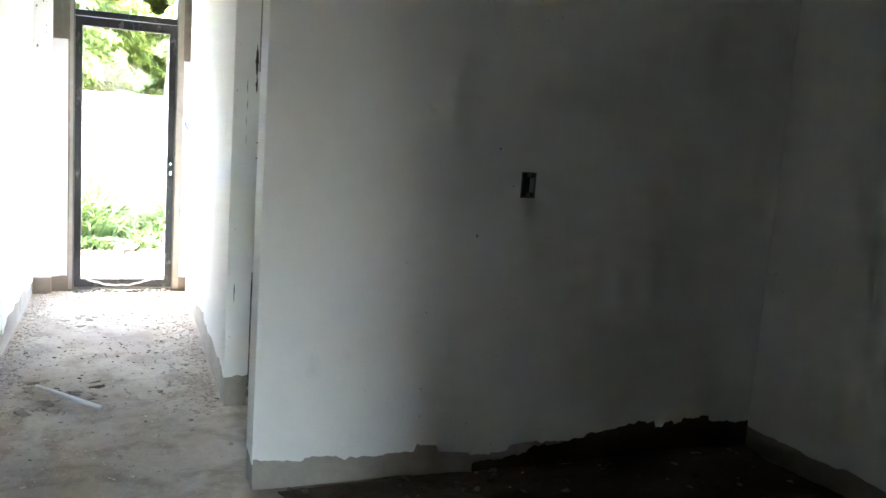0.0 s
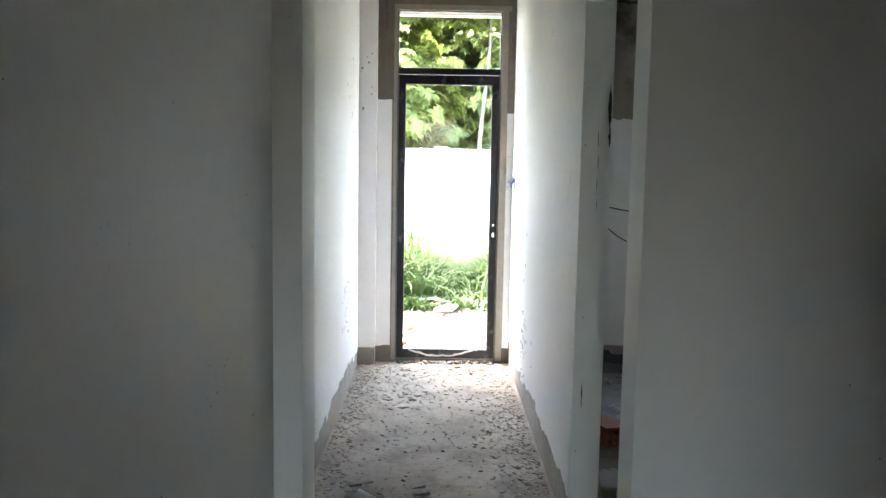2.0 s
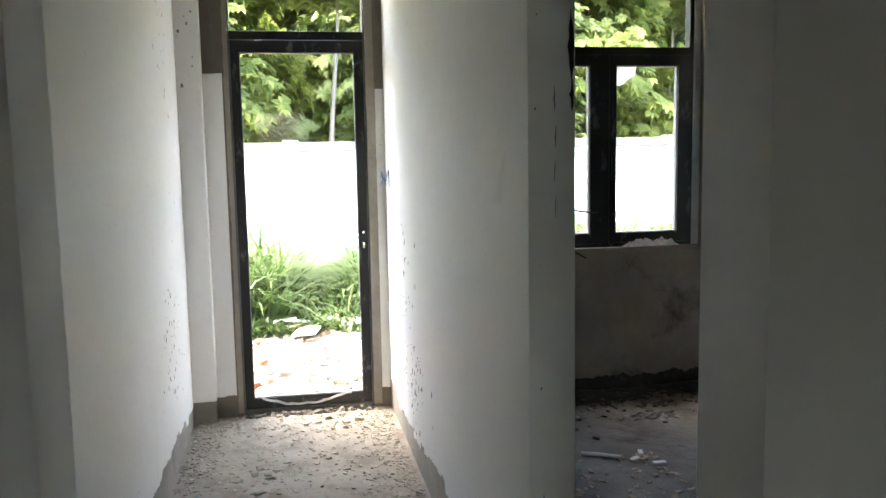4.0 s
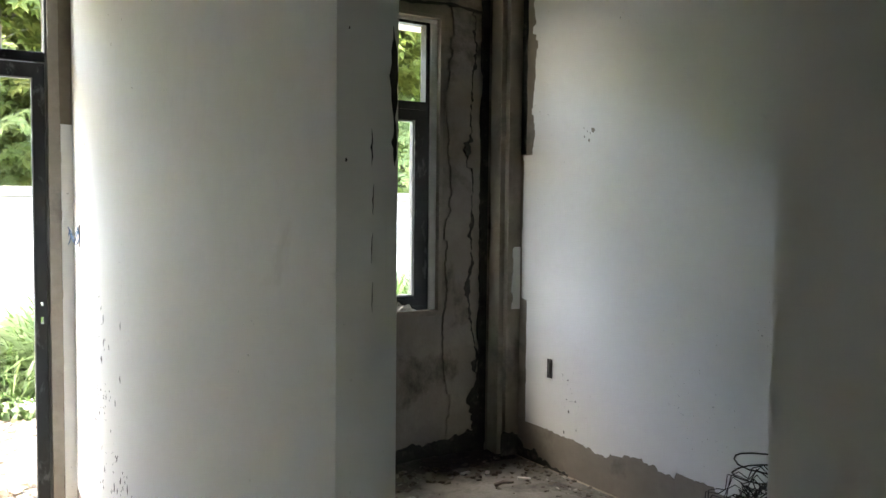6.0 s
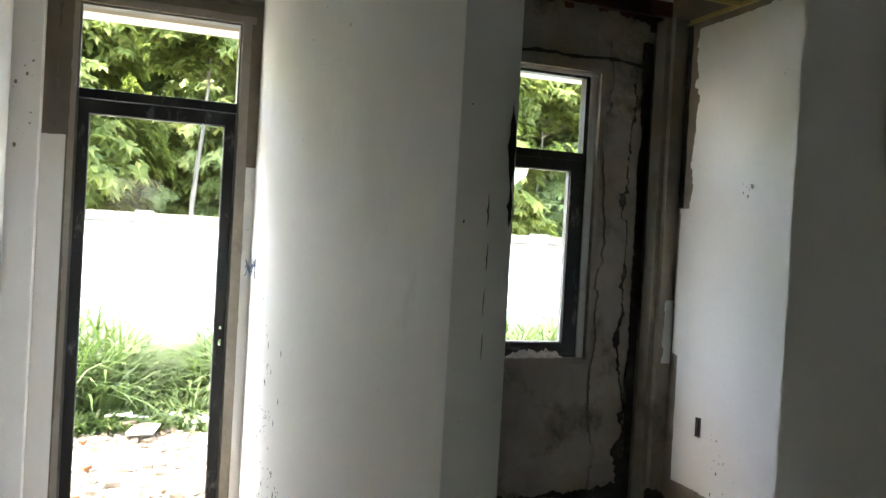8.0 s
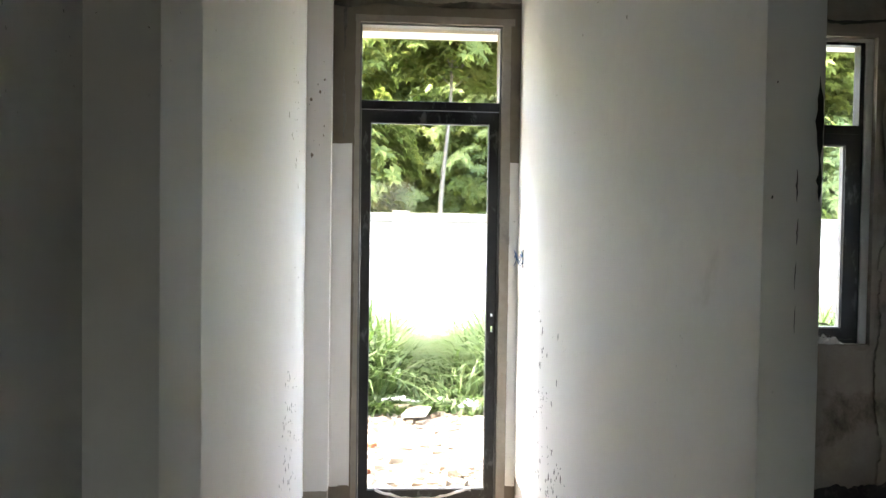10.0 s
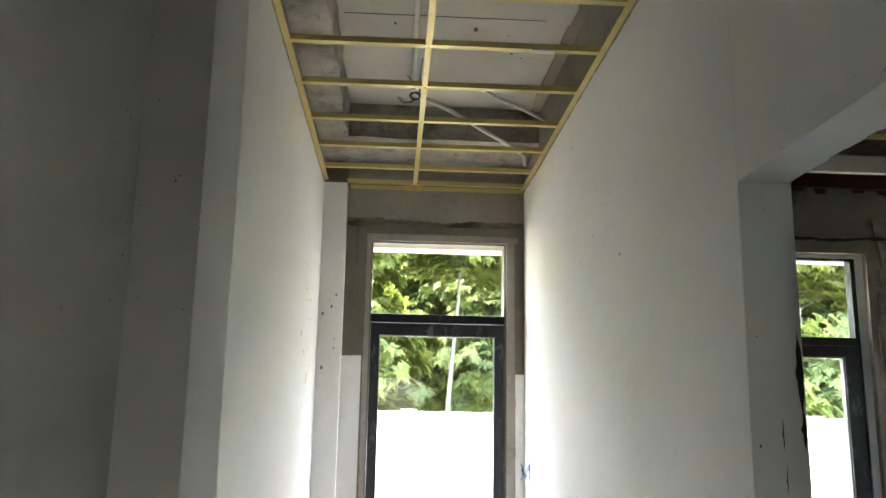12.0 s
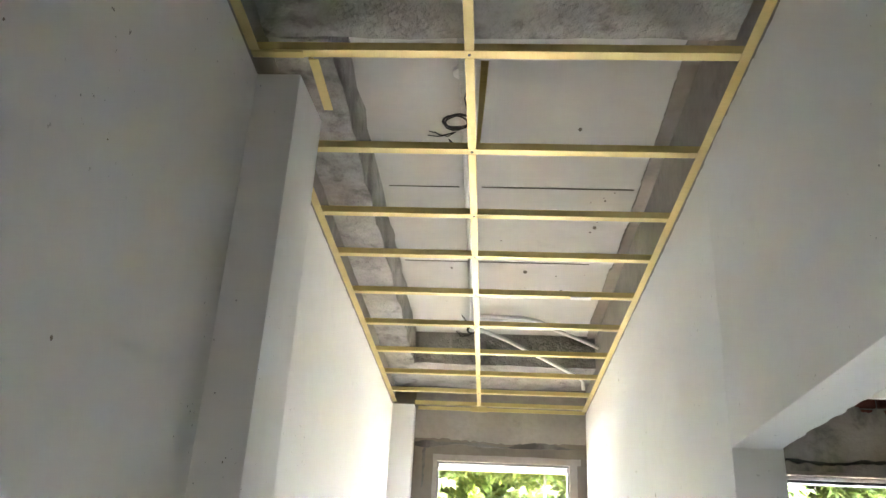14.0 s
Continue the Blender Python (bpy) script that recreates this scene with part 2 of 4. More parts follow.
def glass():
    m, nt, bs = nodes_of("clear_window_glass")
    nt.nodes.remove(bs)
    tr, gl, mx = (nt.nodes.new("ShaderNode" + k) for k in ("BsdfTransparent", "BsdfGlossy", "MixShader"))
    mx.inputs[0].default_value = 0.02
    tr.inputs[0].default_value = (0.975, 0.985, 0.98, 1)
    gl.inputs["Roughness"].default_value = 0.02
    nt.links.new(tr.outputs[0], mx.inputs[1])
    nt.links.new(gl.outputs[0], mx.inputs[2])
    nt.links.new(mx.outputs[0], nt.nodes["Material Output"].inputs[0])
    return m


GLASS = glass()


# ---- building helpers ----
def part(name, bm, material, parent=None, label="", smooth=False):
    me = bpy.data.meshes.new(name)
    bmesh.ops.recalc_face_normals(bm, faces=bm.faces)
    bm.to_mesh(me)
    bm.free()
    me.materials.append(material)
    if smooth:
        for p in me.polygons:
            p.use_smooth = True
    ob = new(name, me)
    if parent is not None:
        ob.parent = parent
    return tagged(ob, label)


def root(name, label, category, group="", at=(0, 0, 0), kind=""):
    ob = new(name)
    ob.location = at
    ob.empty_display_size = 0.05
    return tagged(ob, label, category, group, kind)


def box(bm, x0, x1, y0, y1, z0, z1, bevel=0.0):
    vs = [bm.verts.new((x, y, z)) for x in (x0, x1) for y in (y0, y1) for z in (z0, z1)]
    fs = [bm.faces.new([vs[i] for i in f]) for f in ((0, 1, 3, 2), (4, 6, 7, 5), (0, 4, 5, 1), (2, 3, 7, 6), (0, 2, 6, 4), (1, 5, 7, 3))]
    if bevel:
        bmesh.ops.bevel(bm, geom=list({e for f in fs for e in f.edges}), offset=bevel, segments=2, affect='EDGES', profile=0.6)


def boxes(*rows, bevel=0.0):
    bm = bmesh.new()
    for r in rows:
        box(bm, *r, bevel=bevel)
    return bm


def panel(axis, f0, f1, s, z, holes=()):
    """A wall slab between f0 and f1 along axis ('x' or 'y'), spanning s by z, with holes (s0, s1, z0, z1) cut through."""
    ss = sorted({*s, *(h[0] for h in holes), *(h[1] for h in holes)})
    zs = sorted({*z, *(h[2] for h in holes), *(h[3] for h in holes)})
    ss = [v for v in ss if s[0] <= v <= s[1]]
    zs = [v for v in zs if z[0] <= v <= z[1]]
    bm = bmesh.new()
    verts = {}

    def vert(k, i, j):
        if (k, i, j) not in verts:
            f = (f0, f1)[k]
            verts[k, i, j] = bm.verts.new((f, ss[i], zs[j]) if axis == 'x' else (ss[i], f, zs[j]))
        return verts[k, i, j]

    def solid(i, j):
        if not (0 <= i < len(ss) - 1 and 0 <= j < len(zs) - 1):
            return False
        a, b = (ss[i] + ss[i + 1]) / 2, (zs[j] + zs[j + 1]) / 2
        return not any(h[0] < a < h[1] and h[2] < b < h[3] for h in holes)

    for i in range(len(ss) - 1):
        for j in range(len(zs) - 1):
            if not solid(i, j):
                continue
            for k in (0, 1):
                bm.faces.new([vert(k, i, j), vert(k, i + 1, j), vert(k, i + 1, j + 1), vert(k, i, j + 1)])
            for (di, dj), (p, q) in (((-1, 0), ((i, j), (i, j + 1))), ((1, 0), ((i + 1, j), (i + 1, j + 1))), ((0, -1), ((i, j), (i + 1, j))), ((0, 1), ((i, j + 1), (i + 1, j + 1)))):
                if not solid(i + di, j + dj):
                    bm.faces.new([vert(0, *p), vert(0, *q), vert(1, *q), vert(1, *p)])
    return bm


def jag(s, seed, amp=0.02, step=0.05):
    """Edge of a trowelled coat: slow waver, brush-width steps and small nicks."""
    k = math.floor(s / step + 0.4 * noise.noise((s * 6, seed, 0)))
    r = noise.noise((k * 1.713 + 0.37, seed * 3.1, 4.2))
    return amp * (0.9 * noise.noise((s * 1.9, seed, 1.5)) + 1.1 * r + 0.35 * noise.noise((s * 40, seed, 7)))


def coat(name, o, u, v, n, length, lo, hi, material, parent, thick=0.004, step=0.012, label=""):
    """A thin layer on a wall from o: along u for length, up v from lo(s) to hi(s), proud by thick along n. Its outline is ragged."""
    o, u, v, n = Vector(o), Vector(u), Vector(v), Vector(n)
    bm = bmesh.new()
    count = max(2, int(length / step))
    rows = []
    for i in range(count + 1):
        s = length * i / count
        a, b = lo(s), hi(s)
        p, q = o + u * s + v * a, o + u * s + v * b
        rows.append([bm.verts.new(w) for w in (p + n * 0.0005, p + n * thick, q + n * thick, q + n * 0.0005)])
    for r0, r1 in zip(rows, rows[1:]):
        for k in range(3):
            bm.faces.new([r0[k], r1[k], r1[k + 1], r0[k + 1]])
    for r in (rows[0], rows[-1]):
        bm.faces.new(r)
    return part(name, bm, material, parent, label)


def tube(bm, pts, radii, seg=8, cap=True):
    pts = [Vector(p) for p in pts]
    rings = []
    side = None
    for i, p in enumerate(pts):
        d = (pts[min(i + 1, len(pts) - 1)] - pts[max(i - 1, 0)]).normalized()
        if side is None:
            side = d.orthogonal().normalized()
        side = (side - d * side.dot(d)).normalized()
        up = d.cross(side)
        r = radii[i] if isinstance(radii, (list, tuple)) else radii
        rings.append([bm.verts.new(p + (side * math.cos(2 * math.pi * k / seg) + up * math.sin(2 * math.pi * k / seg)) * r) for k in range(seg)])
    for a, b in zip(rings, rings[1:]):
        for k in range(seg):
            bm.faces.new([a[k], a[(k + 1) % seg], b[(k + 1) % seg], b[k]])
    if cap:
        bm.faces.new(rings[0])
        bm.faces.new(rings[-1])


def chip(vs, fs, x, y, z, sx, sy, sz, rng):
    """A broken fragment: eight jittered corners."""
    a = rng.uniform(0, math.pi)
    c, s = math.cos(a), math.sin(a)
    tx, ty = rng.uniform(-0.25, 0.25), rng.uniform(-0.25, 0.25)
    b = len(vs)
    for i in (-1, 1):
        for j in (-1, 1):
            for k in (0, 1):
                px, py = i * sx * rng.uniform(0.45, 1.0) * (1 - 0.25 * k), j * sy * rng.uniform(0.45, 1.0) * (1 - 0.25 * k)
                pz = k * sz * rng.uniform(0.6, 1.1) + (px * tx + py * ty) * k
                vs.append((x + c * px - s * py, y + s * px + c * py, z + pz - 0.1 * sz))
    fs += [tuple(b + i for i in f) for f in ((0, 1, 3, 2), (4, 6, 7, 5), (0, 4, 5, 1), (2, 3, 7, 6), (0, 2, 6, 4), (1, 5, 7, 3))]


def stuff(name, vs, fs, material, label, category):
    me = bpy.data.meshes.new(name)
    me.from_pydata(vs, [], fs)
    me.materials.append(material)
    return tagged(new(name, me), label, category, "", "stuff")


def scatter(name, count, place, size, material, label, category, seed, flat=0.5):
    rng = random.Random(seed)
    vs, fs = [], []
    for _ in range(count):
        x, y, z = place(rng)
        r = size * rng.random() ** 2.2 + size * 0.16
        chip(vs, fs, x, y, z, r, r * rng.uniform(0.5, 1), r * flat * rng.uniform(0.4, 1.2), rng)
    return stuff(name, vs, fs, material, label, category)


X, Y, Z = (1, 0, 0), (0, 1, 0), (0, 0, 1)
MX, MY = (-1, 0, 0), (0, -1, 0)
W = 1.087          # corridor width
RX = 3.445         # far side wall of the rooms
GZ = 2.79          # underside of the ceiling grid
SZ = 3.08          # underside of the concrete slab
BZ = 2.91          # underside of the beams
JY = -2.77         # end of the corridor wall at the doorway
NI, NF = -3.578, -3.735   # inner and front faces of the cross wall
LZ = 2.054         # doorway head


def structure(name, bm, material, label, category):
    ob = part(name, bm, material)
    return tagged(ob, label, category, "", "structure")


# ---- the shell ----
floor = structure("floor", boxes((-0.15, RX + 0.15, -10.15, 0.2, -0.2, 0)), FLOOR, "dusty grey bare concrete floor with grit", "floor")
wall_left = structure("wall_left", panel('x', -0.15, 0, (-10.15, 0), (0, SZ)), BASE, "white painted corridor wall with bare grey foot", "wall")
wall_right = structure("wall_right", panel('x', W, W + 0.105, (NI, 0), (0, SZ), [(NI, JY, 0, LZ)]), BASE, "white painted wall with open doorway and bare foot", "wall")
wall_cross = structure("wall_cross", panel('y', NF, NI, (W, RX), (0, SZ)), BASE, "white painted cross wall with ragged bare foot", "wall")
wall_side = structure("wall_side", panel('x', RX, RX + 0.15, (-10.15, 0), (0, SZ)), RENDER, "side wall, part painted white, part bare render", "wall")
# unseen back wall; its opening is assumed, to go with the rear lamp
wall_back = structure("wall_back", panel('y', -10.15, -10.0, (0, RX), (0, SZ), [(0.1, 0.9, 0.0, 2.2)]), PAINT, "plain unseen back wall with an assumed opening", "wall")
# unseen slab and wall, added to stop sun leaking through the rear opening
structure("sun_block_slab", boxes((-0.15, 1.9, -11.9, -10.152, 2.3, 2.42)), RENDER, "unseen slab added to block sun at the rear opening", "porch")
structure("sun_block_wall", boxes((1.75, 1.9, -11.9, -10.152, -0.2, 2.298)), RENDER, "unseen wall added to block sun at the rear opening", "wall")
# unseen partition, added so its edge casts the soft shadow on the cross wall
shadow_partition = structure("shadow_partition", panel('y', -6.63, -6.5, (1.08, RX), (0, SZ)), PAINT, "unseen partition added to shadow the right of the cross wall", "wall")
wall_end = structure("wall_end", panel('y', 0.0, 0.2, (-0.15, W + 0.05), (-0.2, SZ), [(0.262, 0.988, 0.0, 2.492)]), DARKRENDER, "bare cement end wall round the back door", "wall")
wall_room = structure("wall_room", panel('y', 0.0, 0.2, (W + 0.05, RX + 0.15), (-0.2, 2.74), [(1.945, 2.985, 0.85, 2.492)]), DAMP, "damp stained bare cement wall round the window", "wall")
wall_room_top = structure("wall_room_top", panel('y', 0.045, 0.2, (W + 0.05, RX + 0.15), (2.74, SZ)), DAMP, "unplastered wall head with exposed red bricks", "wall")
ceiling = structure("ceiling", boxes((-0.15, RX + 0.15, -10.15, 0.2, SZ, SZ + 0.15)), SLAB, "pale concrete slab soffit with joints", "ceiling")
eave = structure("eave", boxes((-0.6, RX + 2.0, 0.2, 0.6, 2.545, 2.66)), FENCEM, "white painted eave slab over the openings", "eave")

# beams under the slab
def rough_block(name, x0, x1, y0, y1, z0, z1, amp, seed, label):
    """Cast beam with an uneven surface."""
    bm = boxes((x0, x1, y0, y1, z0, z1))
    long = [e for e in bm.edges if e.calc_length() > 0.3]
    n = max(2, int(max(x1 - x0, y1 - y0) / 0.05))
    bmesh.ops.subdivide_edges(bm, edges=long, cuts=n, use_grid_fill=True)
    short = [e for e in bm.edges if e.calc_length() > 0.08]
    bmesh.ops.subdivide_edges(bm, edges=short, cuts=2, use_grid_fill=True)
    for v in bm.verts:
        p = v.co * 9
        d = noise.noise_vector(Vector((p.x + seed, p.y, p.z)))
        v.co.x += d.x * amp * (0 if abs(v.co.x - x0) < 1e-4 else 1)
        v.co.y += d.y * amp * 0.6
        v.co.z += (d.z - 0.2) * amp * (0 if v.co.z > z1 - 1e-4 else 1)
    return structure(name, bm, ROUGHC, label, "beam")


rough_block("beam_side", 0.0, 0.145, -3.1, -0.47, BZ, SZ, 0.012, 3, "rough cast concrete beam above the corridor wall")
rough_block("beam_end", 0.0, W, -0.47, -0.002, BZ, SZ, 0.008, 5, "rough concrete beam over the back door")
rough_block("beam_cross", 0.0, W, -3.5, -3.1, BZ, SZ, 0.012, 8, "stained rough concrete cross beam")
bm = boxes((0.17, 0.42, -2.077, -2.075, SZ - 0.004, SZ - 0.001), (0.5, 1.03, -2.078, -2.074, SZ - 0.004, SZ - 0.001), (0.17, 0.95, -1.4206, -1.42, SZ - 0.004, SZ - 0.001))
part("formwork_joint", bm, DARKRAW, ceiling, "dark joint line between slab boards")
coat("slab_edge", (1.04, -3.1, SZ - 0.012), Y, X, (0, 0, -1), 2.6, lambda s: jag(s, 71, 0.012, 0.12), lambda s: 0.047, RENDER, ceiling, 0.008, 0.02, "grey mortar strip along the slab edge")

# dark mottled sheet just under the slab, over the little room only
structure("room_soffit", boxes((W + 0.107, RX - 0.002, NI + 0.002, -0.002, SZ - 0.012, SZ - 0.004)), DARKRAW, "dark mottled raw soffit of the little room", "soffit")

# unseen grey sheet added under the slab to temper the hall's bounce light
structure("bounce_sheet", boxes((0.002, RX - 0.002, -9.998, -4.7, SZ - 0.012, SZ - 0.004)), BASE, "unseen grey sheet added to temper bounce light in the front room", "soffit")

# pilasters
def skew_prism(pts, z0, z1):
    """An upright block on the plan outline pts."""
    bm = bmesh.new()
    lo = [bm.verts.new((x, y, z0)) for x, y in pts]
    hi = [bm.verts.new((x, y, z1)) for x, y in pts]
    bm.faces.new(lo)
    bm.faces.new(hi)
    for i in range(len(pts)):
        j = (i + 1) % len(pts)
        bm.faces.new([lo[i], lo[j], hi[j], hi[i]])
    return bm


# the pilaster's flank is built a little out of square
PA, PB = Vector((0.099, -3.125, 0)), Vector((0.112, -2.94, 0))
pil = structure("pilaster", skew_prism([(0.0, PA.y), (PA.x, PA.y), (PB.x, PB.y), (0.0, PB.y)], 0, GZ - 0.01), BASE, "white painted pilaster with bare grey foot", "pilaster")
pil2 = structure("pilaster_corner", panel('x', 0.0, 0.122, (-0.1, 0.0), (0, GZ - 0.01)), BASE, "white painted corner pilaster beside the door", "pilaster")

# paint coats, each with a ragged edge above the bare foot
foot = lambda seed, base=0.13, amp=0.02, step=0.06: (lambda s: base + jag(s, seed, amp, step))
flat = lambda h: (lambda s: h)
trimtop = lambda seed: (lambda s: GZ - 0.014 + jag(s, seed, 0.006, 0.03))
coat("paint_coat", (0, -10, 0), Y, Z, X, 10.0 + PA.y - 0.001, foot(1, 0.15), flat(GZ - 0.012), PAINT, wall_left, step=0.03)
coat("paint_coat", (0, PB.y, 0), Y, Z, X, -0.1 - PB.y, lambda s: 0.17 - 0.01 * s + jag(s, 2, 0.045, 0.09), trimtop(2), PAINT, wall_left)
coat("paint_coat", (0, PA.y, 0), X, Z, MY, PA.x + 0.003, foot(3, 0.17, 0.02, 0.04), flat(GZ - 0.012), PAINT, pil)
flank = (PB - PA).normalized()
coat("paint_coat", PA - flank * 0.003, flank, Z, (flank.y, -flank.x, 0), (PB - PA).length + 0.003, foot(4, 0.16, 0.02, 0.05), flat(GZ - 0.012), PAINT, pil)
coat("paint_coat", (0, -0.1, 0), X, Z, MY, 0.124, foot(5, 0.13, 0.006, 0.1), flat(GZ - 0.012), PAINT, pil2)
coat("paint_coat", (0.122, -0.102, 0), Y, Z, X, 0.1, foot(6, 0.13, 0.006, 0.1), flat(GZ - 0.012), PAINT, pil2)
coat("paint_coat", (0.127, 0, 0), X, Z, MY, 0.1, foot(7, 0.125, 0.008, 0.05), lambda s: 1.878 + jag(s, 8, 0.006), PAINT, wall_end)
coat("paint_coat", (1.036, 0, 0), X, Z, MY, 0.049, foot(9, 0.12, 0.008, 0.05), lambda s: 1.79 + jag(s, 10, 0.006), PAINT, wall_end)
coat("paint_coat", (W, JY - 0.002, 0), Y, Z, MX, -JY - 0.002, lambda s: 0.16 + 0.03 * math.sin(s * 2.2) + jag(s, 11, 0.05, 0.1), trimtop(11), PAINT, wall_right)
coat("paint_coat", (W, NF, 0), Y, Z, MX, JY - NF - 0.003, flat(LZ - 0.004), trimtop(13), PAINT, wall_right)
coat("paint_coat", (W - 0.004, JY, 0), X, Z, MY, 0.11, foot(14, 0.15, 0.02, 0.04), flat(LZ - 0.0042), PAINT, wall_right)
coat("paint_coat", (W, NI + 0.003, LZ), Y, X, (0, 0, -1), JY - NI - 0.006, flat(0.0), lambda s: 0.104 + jag(s, 15, 0.006, 0.03), PAINT, wall_right)
coat("paint_coat", (W + 0.105, JY, 0), Y, Z, X, -JY - 0.01, foot(16, 0.15), flat(2.7), PAINT, wall_right, step=0.03)
coat("paint_coat", (W - 0.004, NF, 0), X, Z, MY, RX - W + 0.0039, lambda s: 0.12 + 0.02 * math.sin(s * 1.7 + 2.6) + jag(s, 17, 0.036, 0.11), flat(SZ - 0.01), PAINT, wall_cross)
coat("paint_coat", (W, NF, 0), Y, Z, MX, NI - NF, foot(18, 0.1), flat(LZ - 0.0045), PAINT, wall_cross)
coat("paint_coat", (W, NI, 0), X, Z, Y, RX - W - 0.006, foot(19, 0.15), flat(2.75), PAINT, wall_cross, step=0.03)
coat("paint_coat", (RX, -6.49, 0), Y, Z, MX, 6.49 + NF - 0.0041, lambda s: 0.11 + jag(s, 20, 0.02, 0.1), flat(SZ - 0.01), PAINT, wall_side, step=0.03)

# painted side wall of the little room: main field, ragged border towards the corner
coat("paint_coat", (RX, NI + 0.006, 0), Y, Z, MX, -NI - 0.42, lambda s: 0.2 + 0.02 * s / 3 + jag(s, 22, 0.035, 0.11), lambda s: 2.755 + jag(s, 23, 0.012, 0.05), PAINT, wall_side)
coat("paint_coat", (RX, -0.415, 1.745), Z, Y, MX, 1.005, flat(0.0), lambda s: 0.145 + jag(s, 24, 0.032, 0.045), PAINT, wall_side)
coat("paint_coat", (RX, -0.415, 0.215), Z, Y, MX, 1.5298, flat(0.0), lambda s: 0.225 - 0.05 * (s < 0.7) + jag(s, 25, 0.008, 0.1), PAINT, wall_side)

# boxed pipe riser in the corner
bm = boxes((3.318, RX, -0.17, -0.001, 0, 2.82))
bmesh.ops.bevel(bm, geom=[e for e in bm.edges if abs(e.verts[0].co.z - e.verts[1].co.z) > 1 and e.verts[0].co.x < 3.4], offset=0.035, segments=4, affect='EDGES')
riser = structure("pipe_riser", bm, RENDER, "bare cement boxed pipe riser in the corner", "riser")
coat("paint_patch", (3.37, -0.17, 0.86), Z, X, MY, 0.36, lambda s: 0.02 + jag(s, 26, 0.012, 0.05), flat(0.072), PAINT, riser, label="white paint smear on the riser")

# thicker plaster with a broken edge on the damp wall
coat("paint_coat", (W + 0.11, 0, 0), X, Z, MY, 0.81, foot(31, 0.145, 0.01), lambda s: 1.765 + jag(s, 32, 0.01, 0.05), PAINT, wall_room)
coat("plaster_layer", (3.0, 0, 0.06), Z, X, MY, 2.62, lambda s: 0.04 + 0.05 * noise.noise((s * 2.3, 7, 1)) + jag(s, 34, 0.02, 0.06), lambda s: 0.2 + 0.1 * (s < 0.9) * (0.9 - s) + jag(s, 33, 0.03, 0.08), DAMP, wall_room, 0.014, 0.01, "ragged broken plaster edge")
edge33 = lambda s: 0.203 + 0.1 * (s < 0.9) * (0.9 - s) + jag(s, 33, 0.03, 0.08)
coat("black_mark", (3.0, 0, 0.07), Z, X, MY, 2.5, lambda s: edge33(s) - max(0.0, 0.06 * noise.noise((s * 6.1, 8, 2)) + 0.02 * noise.noise((s * 31, 8, 2)) + 0.11 * max(0, 0.55 - s)), lambda s: edge33(s) + 0.001 + max(0.0, 0.045 * noise.noise((s * 7.3, 3, 2)) + 0.05 * max(0, 0.5 - s)), MOULD, wall_room, 0.0155, 0.007, "black mould along the plaster edge")
coat("black_mark", (1.3, 0, 0), X, Z, MY, 2.01, flat(0.0), lambda s: 0.07 + 0.05 * (s > 1.2) * (s - 1.2) + 0.05 * abs(noise.noise((s * 5, 1, 1))) + 0.05 * max(0, noise.noise((s * 13, 5, 1))) + jag(s, 45, 0.012, 0.02), MOULD, wall_room, 0.0155, 0.008, "black damp mould at the wall foot")
coat("black_mark", (RX, -0.62, 0), Y, Z, MX, 0.45, flat(0.0), lambda s: max(0.01, 0.02 + 0.4 * s * s + 0.05 * noise.noise((s * 12, 4, 3)) + jag(s, 47, 0.02, 0.02)), MOULD, wall_side, 0.0064, 0.008, "black damp mould climbing the corner foot")
coat("black_mark", (3.32, -0.17, 0), X, Z, MY, 0.122, flat(0.0), lambda s: 0.13 + 0.05 * noise.noise((s * 22, 4, 9)) + jag(s, 48, 0.015, 0.02), MOULD, riser, 0.002, 0.006, "black damp mould at the riser foot")
coat("plaster_head", (W + 0.11, 0.042, 2.7), X, Z, MY, 2.1, flat(0.0), lambda s: 0.14 + 0.05 * noise.noise((s * 2, 3, 1)) + jag(s, 35, 0.04, 0.07), DAMP, wall_room_top, 0.044, 0.012, "ragged plaster top edge")
# black ragged strip along the joint left of the riser
coat("black_mark", (3.26, 0, 0.05), Z, X, MY, 2.65, lambda s: 0.008 + 0.018 * noise.noise((s * 5, 2, 6)) + 0.008 * noise.noise((s * 29, 2, 6)), flat(0.057), MOULD, wall_room, 0.0162, 0.01, "black ragged strip along the corner joint")
coat("black_mark", (1.25, 0, 2.56), X, Z, MY, 2.05, lambda s: 0.03 * noise.noise((s * 3.1, 6, 1)) + 0.01 * noise.noise((s * 19, 6, 1)), lambda s: 0.012 + 0.03 * noise.noise((s * 3.1, 6, 1)) + 0.022 * abs(noise.noise((s * 8, 1, 4))), MOULD, wall_room, 0.0152, 0.008, "black mould line along the wall head")
# black ragged strip along the joint between riser and paint
coat("black_mark", (RX, -0.215, 1.75), Z, Y, MX, 1.03, lambda s: 0.004 + 0.014 * noise.noise((s * 6, 5, 6)), flat(0.044), MOULD, wall_side, 0.0062, 0.01, "black ragged strip along the corner joint")
# dark brown band on the wall foot, growing taller to the right
coat("foot_band", (2.0, NF, 0.0), X, Z, MY, RX - 2.006, flat(0.0), lambda s: 0.01 + 0.14 * min(1.0, s / 0.9) + 0.03 * noise.noise((s * 4, 2, 2)) + jag(s, 66, 0.03, 0.05), SOIL, wall_cross, 0.0066, 0.01, "dark brown ragged band along the wall foot")
# smooth cement band round both openings
coat("cement_band", (0.237, 0, 2.492), X, Z, MY, 0.814, flat(0.0), lambda s: 0.035 + jag(s, 36, 0.004), BASE, wall_end, 0.006)
